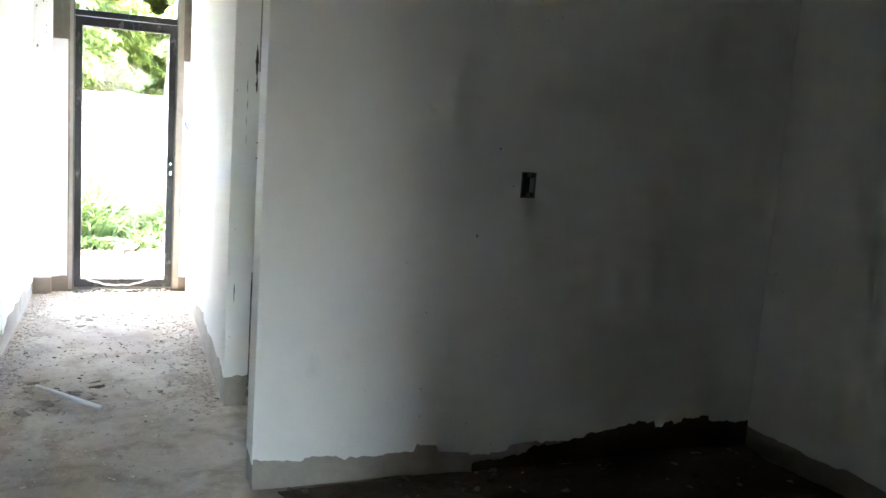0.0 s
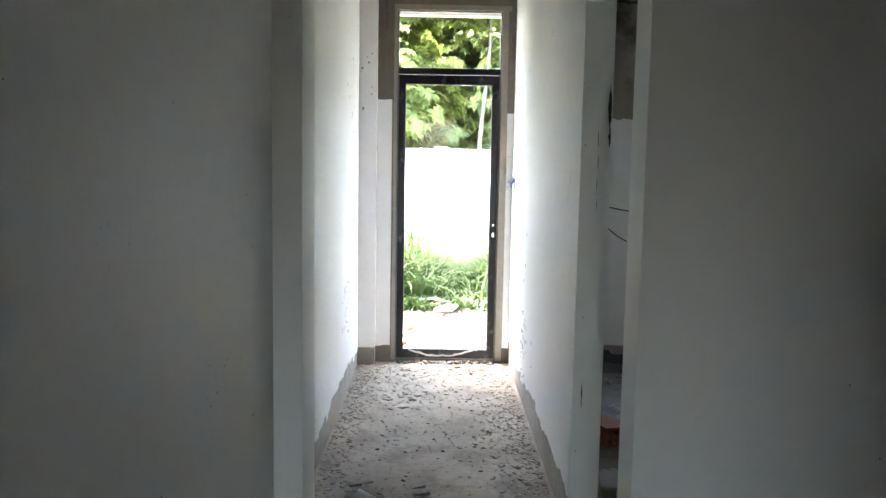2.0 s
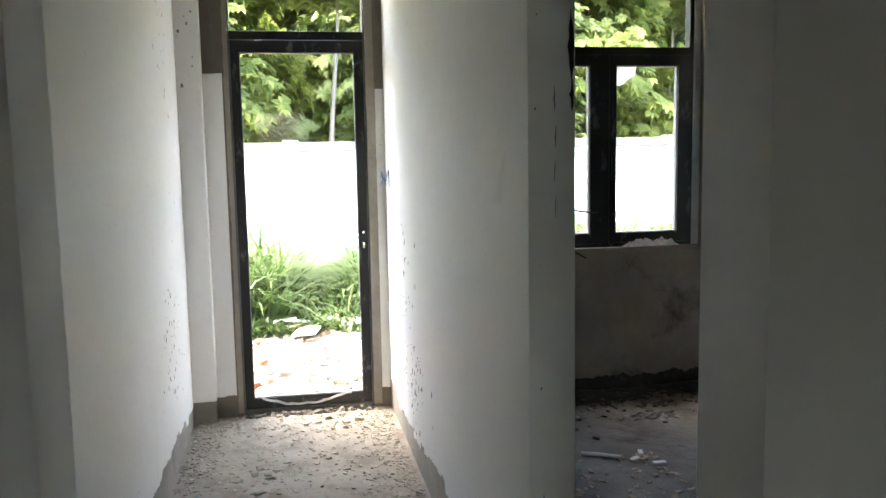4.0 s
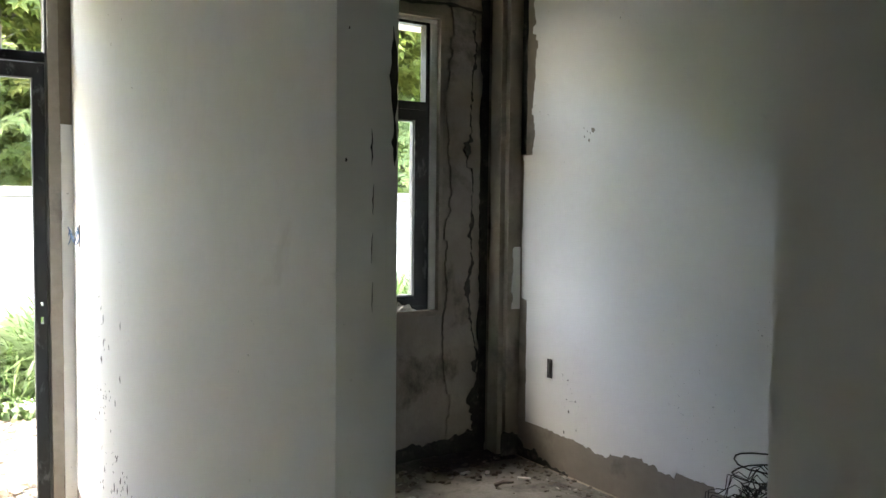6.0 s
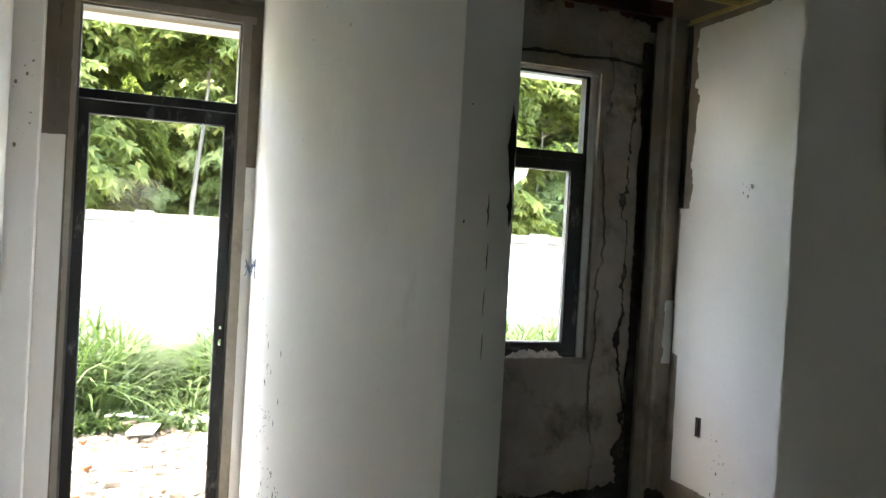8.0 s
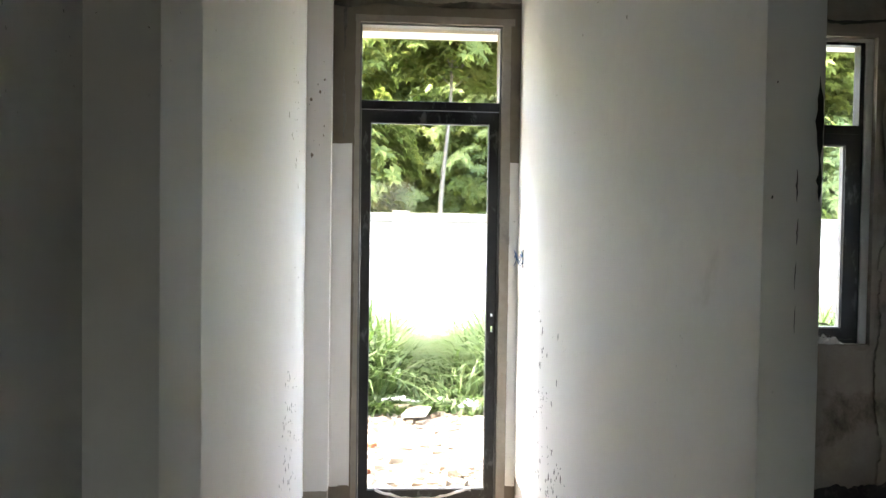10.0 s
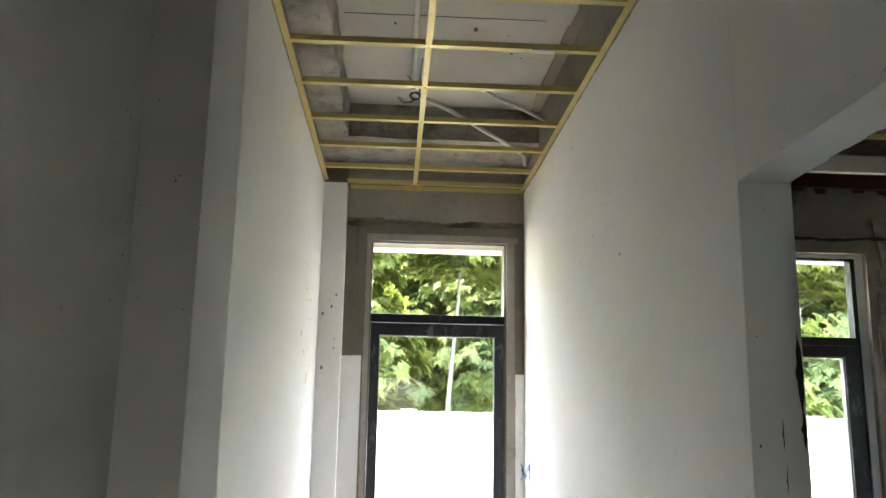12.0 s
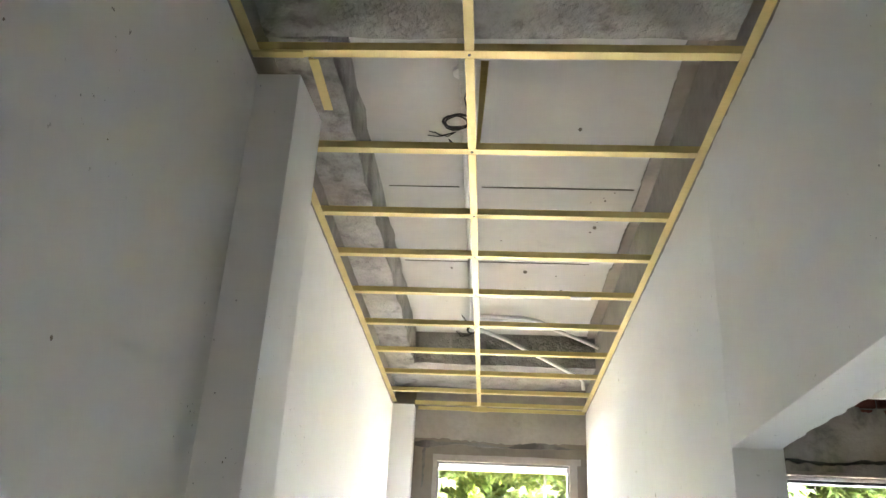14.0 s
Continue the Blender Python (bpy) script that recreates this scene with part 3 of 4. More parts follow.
coat("cement_band", (0.237, 0, 0.02), Z, X, MY, 2.472, lambda s: jag(s, 37, 0.004), flat(0.025), BASE, wall_end, 0.007)
coat("cement_band", (0.988, 0, 0.02), Z, X, MY, 2.472, flat(0.0), lambda s: 0.045 + jag(s, 38, 0.004), BASE, wall_end, 0.007)
coat("cement_band", (2.985, 0, 0.83), Z, X, MY, 1.68, flat(0.0), lambda s: 0.022 + jag(s, 39, 0.003), BASE, wall_room, 0.012)
coat("cement_band", (1.945, 0, 2.492), X, Z, MY, 1.062, flat(0.0), flat(0.02), BASE, wall_room, 0.012)
coat("cement_band", (1.945, 0, 0.832), X, Z, MY, 1.04, flat(0.0), flat(0.02), BASE, wall_room, 0.016)
coat("cement_patch", (0.125, 0, 2.6), X, Z, MY, W - 0.13, lambda s: 0.0 + jag(s, 40, 0.03, 0.2), flat(0.305), BASE, wall_end, 0.005)

coat("damp_stain", (0.125, 0, 2.555), X, Z, MY, W - 0.13, lambda s: 0.02 + 0.022 * noise.noise((s * 6, 1, 7)) + jag(s, 61, 0.006, 0.03), lambda s: 0.04 + 0.03 * noise.noise((s * 5, 4, 7)) + jag(s, 62, 0.01, 0.04), DIRTY, wall_end, 0.0066, 0.01, "dark wavy damp stain over the door")
coat("damp_stain", (0.128, 0, 1.9), Z, X, MY, 0.66, lambda s: 0.05 + jag(s, 63, 0.008, 0.05), lambda s: 0.062 + 0.02 * noise.noise((s * 4, 2, 3)) + jag(s, 64, 0.008, 0.04), DIRTY, wall_end, 0.0062, 0.01, "dark damp streak beside the door")


# ---- back door ----
def back_door():
    d = root("door_1", "closed glazed back door wrapped in black plastic", "door", kind="structure")
    y0, y1 = 0.022, 0.085
    fr = part("door_frame", boxes((0.262, 0.27, y0, y1, 0, 2.492), (0.98, 0.988, y0, y1, 0, 2.492), (0.27, 0.98, y0, y1, 2.484, 2.492), bevel=0.001), GREYAL, d, "thin grey aluminium outer frame")
    part("transom_bar", boxes((0.27, 0.98, y0 - 0.006, y1, 2.056, 2.1), bevel=0.004), BLACK, d)
    part("transom_pane", boxes((0.27, 0.98, 0.05, 0.055, 2.1, 2.484)), GLASS, d, "clear glass transom").visible_shadow = False
    leaf = part("door_leaf", panel('y', y0, 0.07, (0.272, 0.978), (0.03, 2.052), [(0.318, 0.93, 0.088, 1.99), (0.95, 0.962, 0.915, 0.945), (0.951, 0.961, 0.995, 1.01)]), BLACK, d, "black plastic-wrapped door leaf with lock holes")
    part("door_pane", boxes((0.316, 0.932, 0.044, 0.05, 0.086, 1.992)), GLASS, leaf, "clear glass pane").visible_shadow = False
    part("glazing_bead", panel('y', 0.03, 0.058, (0.316, 0.932), (0.086, 1.992), [(0.322, 0.926, 0.093, 1.985)]), GREYAL, leaf, "grey glazing bead")
    part("threshold", boxes((0.27, 0.98, 0.01, 0.19, -0.02, 0.026), bevel=0.003), GREYAL, d, "dusty threshold bar")
    # torn film hanging on the bottom rail
    bm = bmesh.new()
    last = None
    for i in range(41):
        s = i / 40
        x = 0.36 + 0.5 * s
        z = 0.1 - 0.055 * abs(math.sin(math.pi * (s * 1.02 + 0.02))) ** 0.8 + 0.01 * noise.noise((s * 9, 2, 0))
        w = 0.006 + 0.006 * noise.noise((s * 14, 5, 0)) ** 2
        cur = [bm.verts.new((x, 0.014 - 0.004 * math.sin(9 * s), z - w)), bm.verts.new((x, 0.012, z + w)), bm.verts.new((x, 0.017, z + w)), bm.verts.new((x, 0.019, z - w))]
        if last:
            for k in range(4):
                bm.faces.new([last[k], cur[k], cur[(k + 1) % 4], last[(k + 1) % 4]])
        last = cur
    part("torn_film", bm, FILM, leaf, "torn strip of clear film")
    return d


def casement_window():
    w = root("window_1", "black plastic-wrapped double casement window with top light", "window", kind="structure")
    y0, y1 = 0.03, 0.09
    x0, x1 = 1.95, 2.94
    part("window_frame", panel('y', y0, y1, (x0, x1), (0.862, 2.47), [(x0 + 0.02, 2.365, 0.885, 1.985), (2.41, x1 - 0.025, 0.885, 1.985), (x0 + 0.02, x1 - 0.025, 2.03, 2.455)]), BLACK, w)
    part("reveal_wrap", boxes((2.94, 2.984, 0.02, 0.12, 0.862, 2.468), bevel=0.004), FILM, w, "pale torn protective wrap on the reveal")
    part("head_wrap", boxes((1.948, 2.984, 0.022, 0.12, 2.47, 2.49), bevel=0.004), FILM, w, "pale protective wrap on the head")
    for a, b in ((x0 + 0.022, 2.363), (2.412, x1 - 0.027)):
        g0, g1 = a + 0.042, b - 0.07
        sash = part("sash", panel('y', y0 - 0.008, y1 - 0.01, (a, b), (0.887, 1.983), [(g0, g1, 0.945, 1.925)]), BLACK, w)
        part("sash_pane", boxes((g0 - 0.002, g1 + 0.002, 0.05, 0.055, 0.943, 1.927)), GLASS, sash, "clear glass pane").visible_shadow = False
        part("sash_bead", panel('y', 0.035, 0.07, (g0 - 0.002, g1 + 0.002), (0.943, 1.927), [(g0 + 0.006, g1 - 0.006, 0.951, 1.919)]), GREYAL, sash, "grey bead")
        part("handle", boxes((a + 0.012, a + 0.03, 0.002, 0.022, 1.26, 1.4), bevel=0.003), BLACK, sash)
    part("top_pane", boxes((x0 + 0.02, x1 - 0.025, 0.05, 0.055, 2.03, 2.455)), GLASS, w, "clear glass top light").visible_shadow = False
    bm = bmesh.new()
    pts = [(2.456, 1.92), (2.585, 1.92), (2.57, 1.87), (2.53, 1.845), (2.5, 1.815), (2.456, 1.808)]
    f = bm.faces.new([bm.verts.new((x, 0.041, z)) for x, z in pts])
    part("sticker", bm, PAPER, w, "torn white label on the glass")
    part("window_sill", boxes((1.948, 2.984, -0.01, 0.03, 0.835, 0.862), bevel=0.004), BASE, w, "cement sill")
    return w


back_door()
casement_window()


def crumpled(name, x0, x1, y0, y1, z, h, material, label, category, seed, n=22):
    """A crumpled sheet lying on something, with thickness."""
    bm = bmesh.new()
    g = [[None] * (n + 1) for _ in range(n + 1)]
    for i in range(n + 1):
        for j in range(n + 1):
            u, v = i / n, j / n
            e = min(u, 1 - u, v, 1 - v)
            p = Vector((u * 4 + seed, v * 4, 1))
            zz = z + 0.002 + h * abs(noise.noise(p) + 0.6 * noise.noise(p * 2.7)) * min(1, e * 6 + 0.15)
            g[i][j] = bm.verts.new((x0 + (x1 - x0) * u + 0.02 * noise.noise(p * 2), y0 + (y1 - y0) * v + 0.012 * noise.noise(p * 3), zz))
    for i in range(n):
        for j in range(n):
            bm.faces.new([g[i][j], g[i + 1][j], g[i + 1][j + 1], g[i][j + 1]])
    bmesh.ops.solidify(bm, geom=bm.faces, thickness=0.0015)
    ob = part(name, bm, material)
    return tagged(ob, label, category)


crumpled("plastic_rag", 2.5, 2.84, -0.022, 0.03, 0.862, 0.07, FILM, "crumpled white plastic film on the window sill", "plastic film", 4)


# ---- ceiling grids ----
def profile(bm, pts, ax, s0, s1):
    """Extrude a closed section (across, up) along x (ax 0) or y (ax 1)."""
    ends = [[bm.verts.new((s, a, z) if ax == 0 else (a, s, z)) for a, z in pts] for s in (s0, s1)]
    n = len(pts)
    for k in range(n):
        bm.faces.new([ends[0][k], ends[0][(k + 1) % n], ends[1][(k + 1) % n], ends[1][k]])
    bm.faces.new(ends[0])
    bm.faces.new(ends[1])


def channel(bm, a, b, w=0.026, h=0.02, t=0.002, ax=0):
    """A furring channel from a to b along x (ax 0) or y (ax 1): flat web below, two flanges up with small lips."""
    c, z = (a[1], a[2]) if ax == 0 else (a[0], a[2])
    k = w / 2
    pts = [(c - k, z), (c + k, z), (c + k, z + h), (c + k - 0.005, z + h), (c + k - 0.005, z + h - t), (c + k - t, z + h - t), (c + k - t, z + t), (c - k + t, z + t), (c - k + t, z + h - t), (c - k + 0.005, z + h - t), (c - k + 0.005, z + h), (c - k, z + h)]
    profile(bm, pts, ax, *((a[0], b[0]) if ax == 0 else (a[1], b[1])))


def rivet(bm, x, y, z):
    tube(bm, [(x, y, z), (x, y, z - 0.002)], 0.0035, 6)


def corridor_grid():
    g = root("ceiling_grid", "gold coated steel ceiling grid without boards", "ceiling grid")
    bars = [-0.06, -0.339, -0.681, -1.035, -1.41, -1.765, -2.11, -2.415, -2.787, -3.165, -3.54]
    for i, y in enumerate(bars):
        bm = bmesh.new()
        x0 = 0.124 if -3.18 < y < -2.95 or y > -0.1 else 0.004
        channel(bm, (x0 if y != -3.165 else 0.006, y if y != -3.165 else -3.19, GZ), (W - 0.004, y, GZ), ax=0)
        part("cross_bar", bm, GOLD, g)
        for x in (0.014, 0.485, W - 0.014):
            bm = bmesh.new()
            rivet(bm, x, y if y != -3.165 else -3.19, GZ)
            part("rivet", bm, STEEL, g, "dark rivet")
    for a, b in zip(bars[1:], bars[:-1]):
        bm = bmesh.new()
        channel(bm, (0.485, (a if a != -3.165 else -3.19) + 0.0145, GZ), (0.485, (b if b != -3.165 else -3.19) - 0.0145, GZ), w=0.021, ax=1)
        part("runner", bm, GOLD, g)
    def angle(y0, y1, x, sgn):
        bm = bmesh.new()
        profile(bm, [(x, GZ - 0.003), (x + sgn * 0.022, GZ - 0.003), (x + sgn * 0.022, GZ - 0.001), (x + sgn * 0.0025, GZ - 0.001), (x + sgn * 0.0025, GZ + 0.024), (x, GZ + 0.024)], 1, y0, y1)
        return bm
    part("wall_angle", angle(-3.7, -0.02, W - 0.0045, -1), GOLD, g)
    part("wall_angle", angle(-2.6, -0.12, 0.0045, 1), GOLD, g)
    part("wall_angle", angle(-3.172, -2.975, 0.1285, 1), GOLD, g)
    part("wall_angle", angle(-3.7, -3.205, 0.0045, 1), GOLD, g)
    part("wall_angle", boxes((0.006, 0.12, -3.2, -3.178, GZ - 0.003, GZ - 0.001)), GOLD, g)
    part("wall_angle", boxes((0.14, W - 0.01, -0.012, -0.002, GZ - 0.016, GZ + 0.004)), GOLD, g, "thin gold strip on the end wall")
    part("bracket", boxes((0.44, 0.53, -0.016, -0.003, GZ - 0.02, GZ + 0.02)), GOLD, g, "gold fixing bracket")
    # hanger straps up to the slab
    for y, back in ((-2.81, -0.02),):
        bm = bmesh.new()
        f = bm.faces.new([bm.verts.new(p) for p in ((0.497, y, GZ + 0.01), (0.505, y, GZ + 0.01), (0.515, y - back * 0.4, GZ + 0.15), (0.522, y - back, SZ), (0.5, y - back, SZ), (0.498, y - back * 0.4, GZ + 0.15))])
        bmesh.ops.solidify(bm, geom=[f], thickness=0.0015)
        part("hanger", bm, GOLD, g)
    for y in (-2.8, -1.42):
        bm = bmesh.new()
        tube(bm, [(0.485, y, GZ + 0.02), (0.44, y + 0.03, GZ + 0.03), (0.42, y + 0.05, GZ + 0.06)], 0.002, 5)
        part("tie_wire", bm, RUST, g, "bent rusty tie wire")


corridor_grid()


def room_grid():
    g = root("ceiling_grid", "yellow steel ceiling grid of the little room", "ceiling grid")
    for y in (-0.61, -1.0, -1.4, -1.8, -2.2, -2.6, -3.0):
        bm = bmesh.new()
        channel(bm, (2.87, y, GZ), (RX - 0.005, y, GZ), w=0.018, ax=0)
        part("cross_bar", bm, GOLD, g)
    for y in (-0.9, -1.3, -1.7, -2.1):
        bm = bmesh.new()
        channel(bm, (W + 0.11, y, GZ + 0.05), (2.84, y, GZ + 0.05), w=0.018, ax=0)
        part("cross_bar", bm, GOLD, g)
    bm = bmesh.new()
    profile(bm, [(RX - 0.0045, GZ - 0.003), (RX - 0.026, GZ - 0.003), (RX - 0.026, GZ - 0.001), (RX - 0.007, GZ - 0.001), (RX - 0.007, GZ + 0.024), (RX - 0.0045, GZ + 0.024)], 1, NI + 0.01, -0.18)
    part("wall_angle", bm, GOLD, g)
    part("edge_board", boxes((2.835, 2.865, NI + 0.01, -0.655, 2.745, 2.83), bevel=0.003), PVC, g, "white ceiling edge board")
    part("edge_board", boxes((W + 0.11, 2.835, -0.685, -0.655, 2.745, 2.83), bevel=0.003), PVC, g, "white ceiling edge board")
    for y in (-1.0, -1.8, -2.6):
        bm = boxes((2.845, 2.848, y, y + 0.02, 2.83, SZ))
        part("hanger", bm, GOLD, g)
    part("hanger", boxes((W + 0.3, W + 0.32, -0.672, -0.669, 2.83, SZ)), GOLD, g)
    part("hanger", boxes((RX - 0.3, RX - 0.28, -1.0, -0.997, GZ + 0.03, SZ)), GOLD, g)


room_grid()


# ---- conduits and wires above the corridor ----
def conduit(pts, r, label):
    bm = bmesh.new()
    tube(bm, pts, r, 10)
    return tagged(part("conduit", bm, PVC, None, "", True), label, "conduit", "conduits over the corridor")


conduit([(0.45, -3.1, SZ - 0.014), (0.45, -2.0, SZ - 0.014), (0.45, -1.0, SZ - 0.014), (0.45, -0.93, SZ - 0.03), (0.45, -0.925, 2.97)], 0.011, "white plastic conduit clipped along the slab")
conduit([(0.45, -0.92, 2.962), (0.62, -0.78, 2.945), (0.8, -0.59, 2.92), (0.98, -0.4, 2.893), (1.022, -0.352, 2.886), (1.034, -0.335, 2.878), (1.037, -0.332, 2.83)], 0.01, "white plastic conduit bent down to the wall")
conduit([(0.49, -0.85, SZ - 0.04), (0.7, -0.84, SZ - 0.04), (0.78, -0.82, SZ - 0.05), (0.84, -0.78, SZ - 0.07), (0.96, -0.74, SZ - 0.1), (1.075, -0.7, SZ - 0.135)], 0.009, "white plastic conduit running to the corner")


def lamp_wires(x, y, z, r, turns, seed, label):
    rng = random.Random(seed)
    w = root("wire_coil", label, "wire coil")
    bm = bmesh.new()
    pts = []
    for i in range(turns * 14):
        a = 2 * math.pi * i / 14
        k = 1 + 0.15 * math.sin(i * 0.7)
        pts.append((x + r * k * math.cos(a), y + 0.6 * r * math.sin(a) + 0.002 * i / 14, z + r * k * math.sin(a)))
    tube(bm, pts, 0.0022, 5)
    part("loop", bm, WIREM, w)
    bm = bmesh.new()
    tube(bm, [(x + r, y, z + r * 0.3), (x + 0.02, y, (z + SZ) / 2), (x + 0.03, y + 0.02, SZ)], 0.0022, 5)
    part("lead", bm, WIREM, w)
    for k in range(3):
        bm = bmesh.new()
        tube(bm, [(x, y, z - r), (x - 0.03 * rng.random() - 0.02, y, z - r - 0.015), (x - 0.05 - 0.03 * rng.random(), y + 0.02, z - r + 0.02 * rng.random())], 0.0015, 5)
        part("loose_end", bm, WIREM, w)
    return w


lamp_wires(0.436, -2.718, 2.93, 0.035, 4, 2, "coiled black lamp wires hanging from the slab")
lamp_wires(0.455, -1.05, 2.9, 0.02, 3, 5, "short black wires hanging over the grid")
bm = bmesh.new()
tube(bm, [(0.45, -2.746, SZ), (0.45, -2.746, SZ - 0.012)], 0.028, 20)
tagged(part("ceiling_box", bm, PVC), "round white ceiling junction box", "junction box")
bm = boxes((0.835, 0.91, -1.778, -1.752, GZ - 0.004, GZ - 0.0005))
tagged(part("steel_clip", bm, PVC), "pale joining clip under a grid bar", "clip")


# ---- socket boxes and wires on the walls ----
def back_box(name, o, u, n, w, h, label):
    """An empty metal back box on the plaster: rim, dark plate painted as its shaded inside, terminal strip."""
    o, u, n = Vector(o), Vector(u), Vector(n)
    b = root(name, label, "socket box", at=o)
    def slab(a0, a1, z0, z1, d0, d1):
        bm = bmesh.new()
        vs = [bm.verts.new(u * a + Vector((0, 0, z)) + n * d) for a in (a0, a1) for d in (d0, d1) for z in (z0, z1)]
        for f in ((0, 1, 3, 2), (4, 6, 7, 5), (0, 4, 5, 1), (2, 3, 7, 6), (0, 2, 6, 4), (1, 5, 7, 3)):
            bm.faces.new([vs[i] for i in f])
        return bm
    part("inside", slab(-w / 2 + 0.004, w / 2 - 0.004, -h / 2 + 0.004, h / 2 - 0.004, 0.0045, 0.006), HOLLOW, b, "dark plate painted as the shaded inside")
    for a0, a1, z0, z1 in ((-w / 2, -w / 2 + 0.005, -h / 2, h / 2), (w / 2 - 0.005, w / 2, -h / 2, h / 2), (-w / 2 + 0.005, w / 2 - 0.005, -h / 2, -h / 2 + 0.005), (-w / 2 + 0.005, w / 2 - 0.005, h / 2 - 0.005, h / 2)):
        part("rim", slab(a0, a1, z0, z1, 0.0045, 0.011), STEEL, b)
    for z in (-h * 0.38, h * 0.38):
        part("lug", slab(-0.008, 0.008, z - 0.006, z + 0.006, 0.006, 0.012), STEEL, b)
    part("strip", slab(0.006, w / 2 - 0.008, -h * 0.28, h * 0.28, 0.006, 0.009), GREYAL, b, "grey plastic strip")
    return b


back_box("switch_box", (2.15, NF, 1.215), X, MY, 0.062, 0.105, "empty metal switch box in the cross wall")
back_box("socket_box", (RX, -0.459, 0.56), Y, MX, 0.038, 0.105, "empty dark socket box low in the painted wall")


def blue_wires():
    w = root("wire_tuft", "tangled blue wires poking out of the corridor wall", "wires", at=(W - 0.004, -0.18, 1.305))
    rng = random.Random(9)
    for k in range(4):
        bm = bmesh.new()
        pts = [Vector((0, 0, 0))]
        a = rng.uniform(0, 6.28)
        for i in range(14):
            a += rng.uniform(0.3, 0.9)
            pts.append(Vector((-0.008 - 0.003 * i, 0.02 * math.cos(a), 0.022 * math.sin(a) + 0.01 * (k - 1))))
        tube(bm, pts, 0.0018, 5)
        part("wire", bm, BLUE, w)
    bm = boxes((-0.003, 0.002, -0.006, 0.006, -0.045, 0.05))
    part("slot", bm, HOLLOW, w, "dark plate painted as a shaded slot")


blue_wires()
for (x, y, z), dz in (((W + 0.11, -2.5, 1.28), -0.01), ((W + 0.11, -2.42, 1.2), -0.06)):
    bm = bmesh.new()
    tube(bm, [(x, y, z), (x + 0.05, y - 0.02, z + 0.004), (x + 0.1, y - 0.03, z + dz * 0.6), (x + 0.14, y - 0.05, z + dz)], 0.0025, 6)
    tagged(part("wire", bm, WIREM), "loose black cable end sticking out of the wall", "wire", "cable ends in the room")

# gouges in the doorway edge: flat dark faces painted as their shade
for z0, z1, x, d in ((1.585, 1.75, W + 0.098, 0.009), (1.52, 1.6, W + 0.1, 0.006), (1.52, 1.58, W + 0.058, 0.0018), (1.44, 1.49, W + 0.061, 0.0014), (1.36, 1.41, W + 0.059, 0.001), (1.28, 1.33, W + 0.06, 0.0008), (0.52, 0.62, W + 0.03, 0.003)):
    bm = bmesh.new()
    vs0, vs1 = [], []
    for i in range(9):
        s = i / 8
        wv = d * math.sin(math.pi * s) * (0.7 + 0.5 * noise.noise((s * 7, z0 * 9, 0)))
        cx = x + 0.003 * noise.noise((s * 5, z0 * 4, 3))
        vs0.append(bm.verts.new((cx - wv, JY - 0.0052, z0 + (z1 - z0) * s)))
        vs1.append(bm.verts.new((cx + wv + 0.0004, JY - 0.0052, z0 + (z1 - z0) * s)))
    for i in range(8):
        bm.faces.new([vs0[i], vs0[i + 1], vs1[i + 1], vs1[i]])
    part("gouge", bm, HOLLOW, wall_right, "flat dark face painted as a shaded crack")


# scuffs and mortar splashes on the painted walls
def splashes(name, count, place, normal, size, label, seed, parent, material):
    rng = random.Random(seed)
    n = Vector(normal)
    v = Vector((0, 0, 1)) if abs(n.z) < 0.5 else Vector((0, 1, 0))
    u = v.cross(n)
    bm = bmesh.new()
    for _ in range(count):
        c = Vector(place(rng))
        k = rng.randint(5, 7)
        r = size * (0.25 + rng.random() ** 2.5)
        st = rng.uniform(1.0, 2.2)
        ring = []
        for i in range(k):
            a = 2 * math.pi * i / k
            q = r * rng.uniform(0.6, 1.1)
            ring.append(bm.verts.new(c + n * 0.0052 + u * q * math.cos(a) + v * q * st * math.sin(a)))
        tip = bm.verts.new(c + n * 0.0068)
        for i in range(k):
            bm.faces.new([ring[i], ring[(i + 1) % k], tip])
    ob = part(name, bm, material, parent, label)
    return tagged(ob, kind="stuff")


splashes("scuff_marks", 80, lambda r: (W, -0.95 + 0.16 * r.gauss(0, 1), 0.36 + 0.11 * r.gauss(0, 1)), MX, 0.011, "dark mud splashes on the paint", 1, wall_right, WIREM)
splashes("scuff_marks", 55, lambda r: (W, -0.7 + 0.13 * r.gauss(0, 1), 0.78 + 0.2 * r.gauss(0, 1)), MX, 0.008, "dark mud splashes on the paint", 2, wall_right, WIREM)
splashes("scuff_marks", 60, lambda r: (0, -0.75 + 0.15 * r.gauss(0, 1), 0.6 + 0.17 * r.gauss(0, 1)), X, 0.0085, "dark mud splashes on the paint", 3, wall_left, WIREM)
splashes("scuff_marks", 30, lambda r: (0, -0.62 + 0.1 * r.gauss(0, 1), 1.75 + 0.35 * r.gauss(0, 1)), X, 0.009, "grey mortar smears on the paint", 4, wall_left, BASE)
splashes("scuff_marks", 12, lambda r: (0.062 + 0.024 * r.gauss(0, 1), -0.1, 2.0 + 0.17 * r.gauss(0, 1)), MY, 0.007, "dark mortar spots on the pilaster", 5, pil2, RENDER)
splashes("scuff_marks", 20, lambda r: (0, r.uniform(-5.2, -3.3), r.uniform(0.4, 2.3)), X, 0.006, "small dark chips in the paint", 6, wall_left, RENDER)
splashes("scuff_marks", 9, lambda r: (r.uniform(1.15, 3.2), NF, r.uniform(0.2, 1.4)), MY, 0.006, "small dark chips in the paint", 7, wall_cross, RENDER)
splashes("scuff_marks", 26, lambda r: (RX, -0.55 - abs(r.gauss(0, 0.14)), 0.42 + 0.12 * r.gauss(0, 1)), MX, 0.005, "dark mud splashes by the socket", 8, wall_side, WIREM)
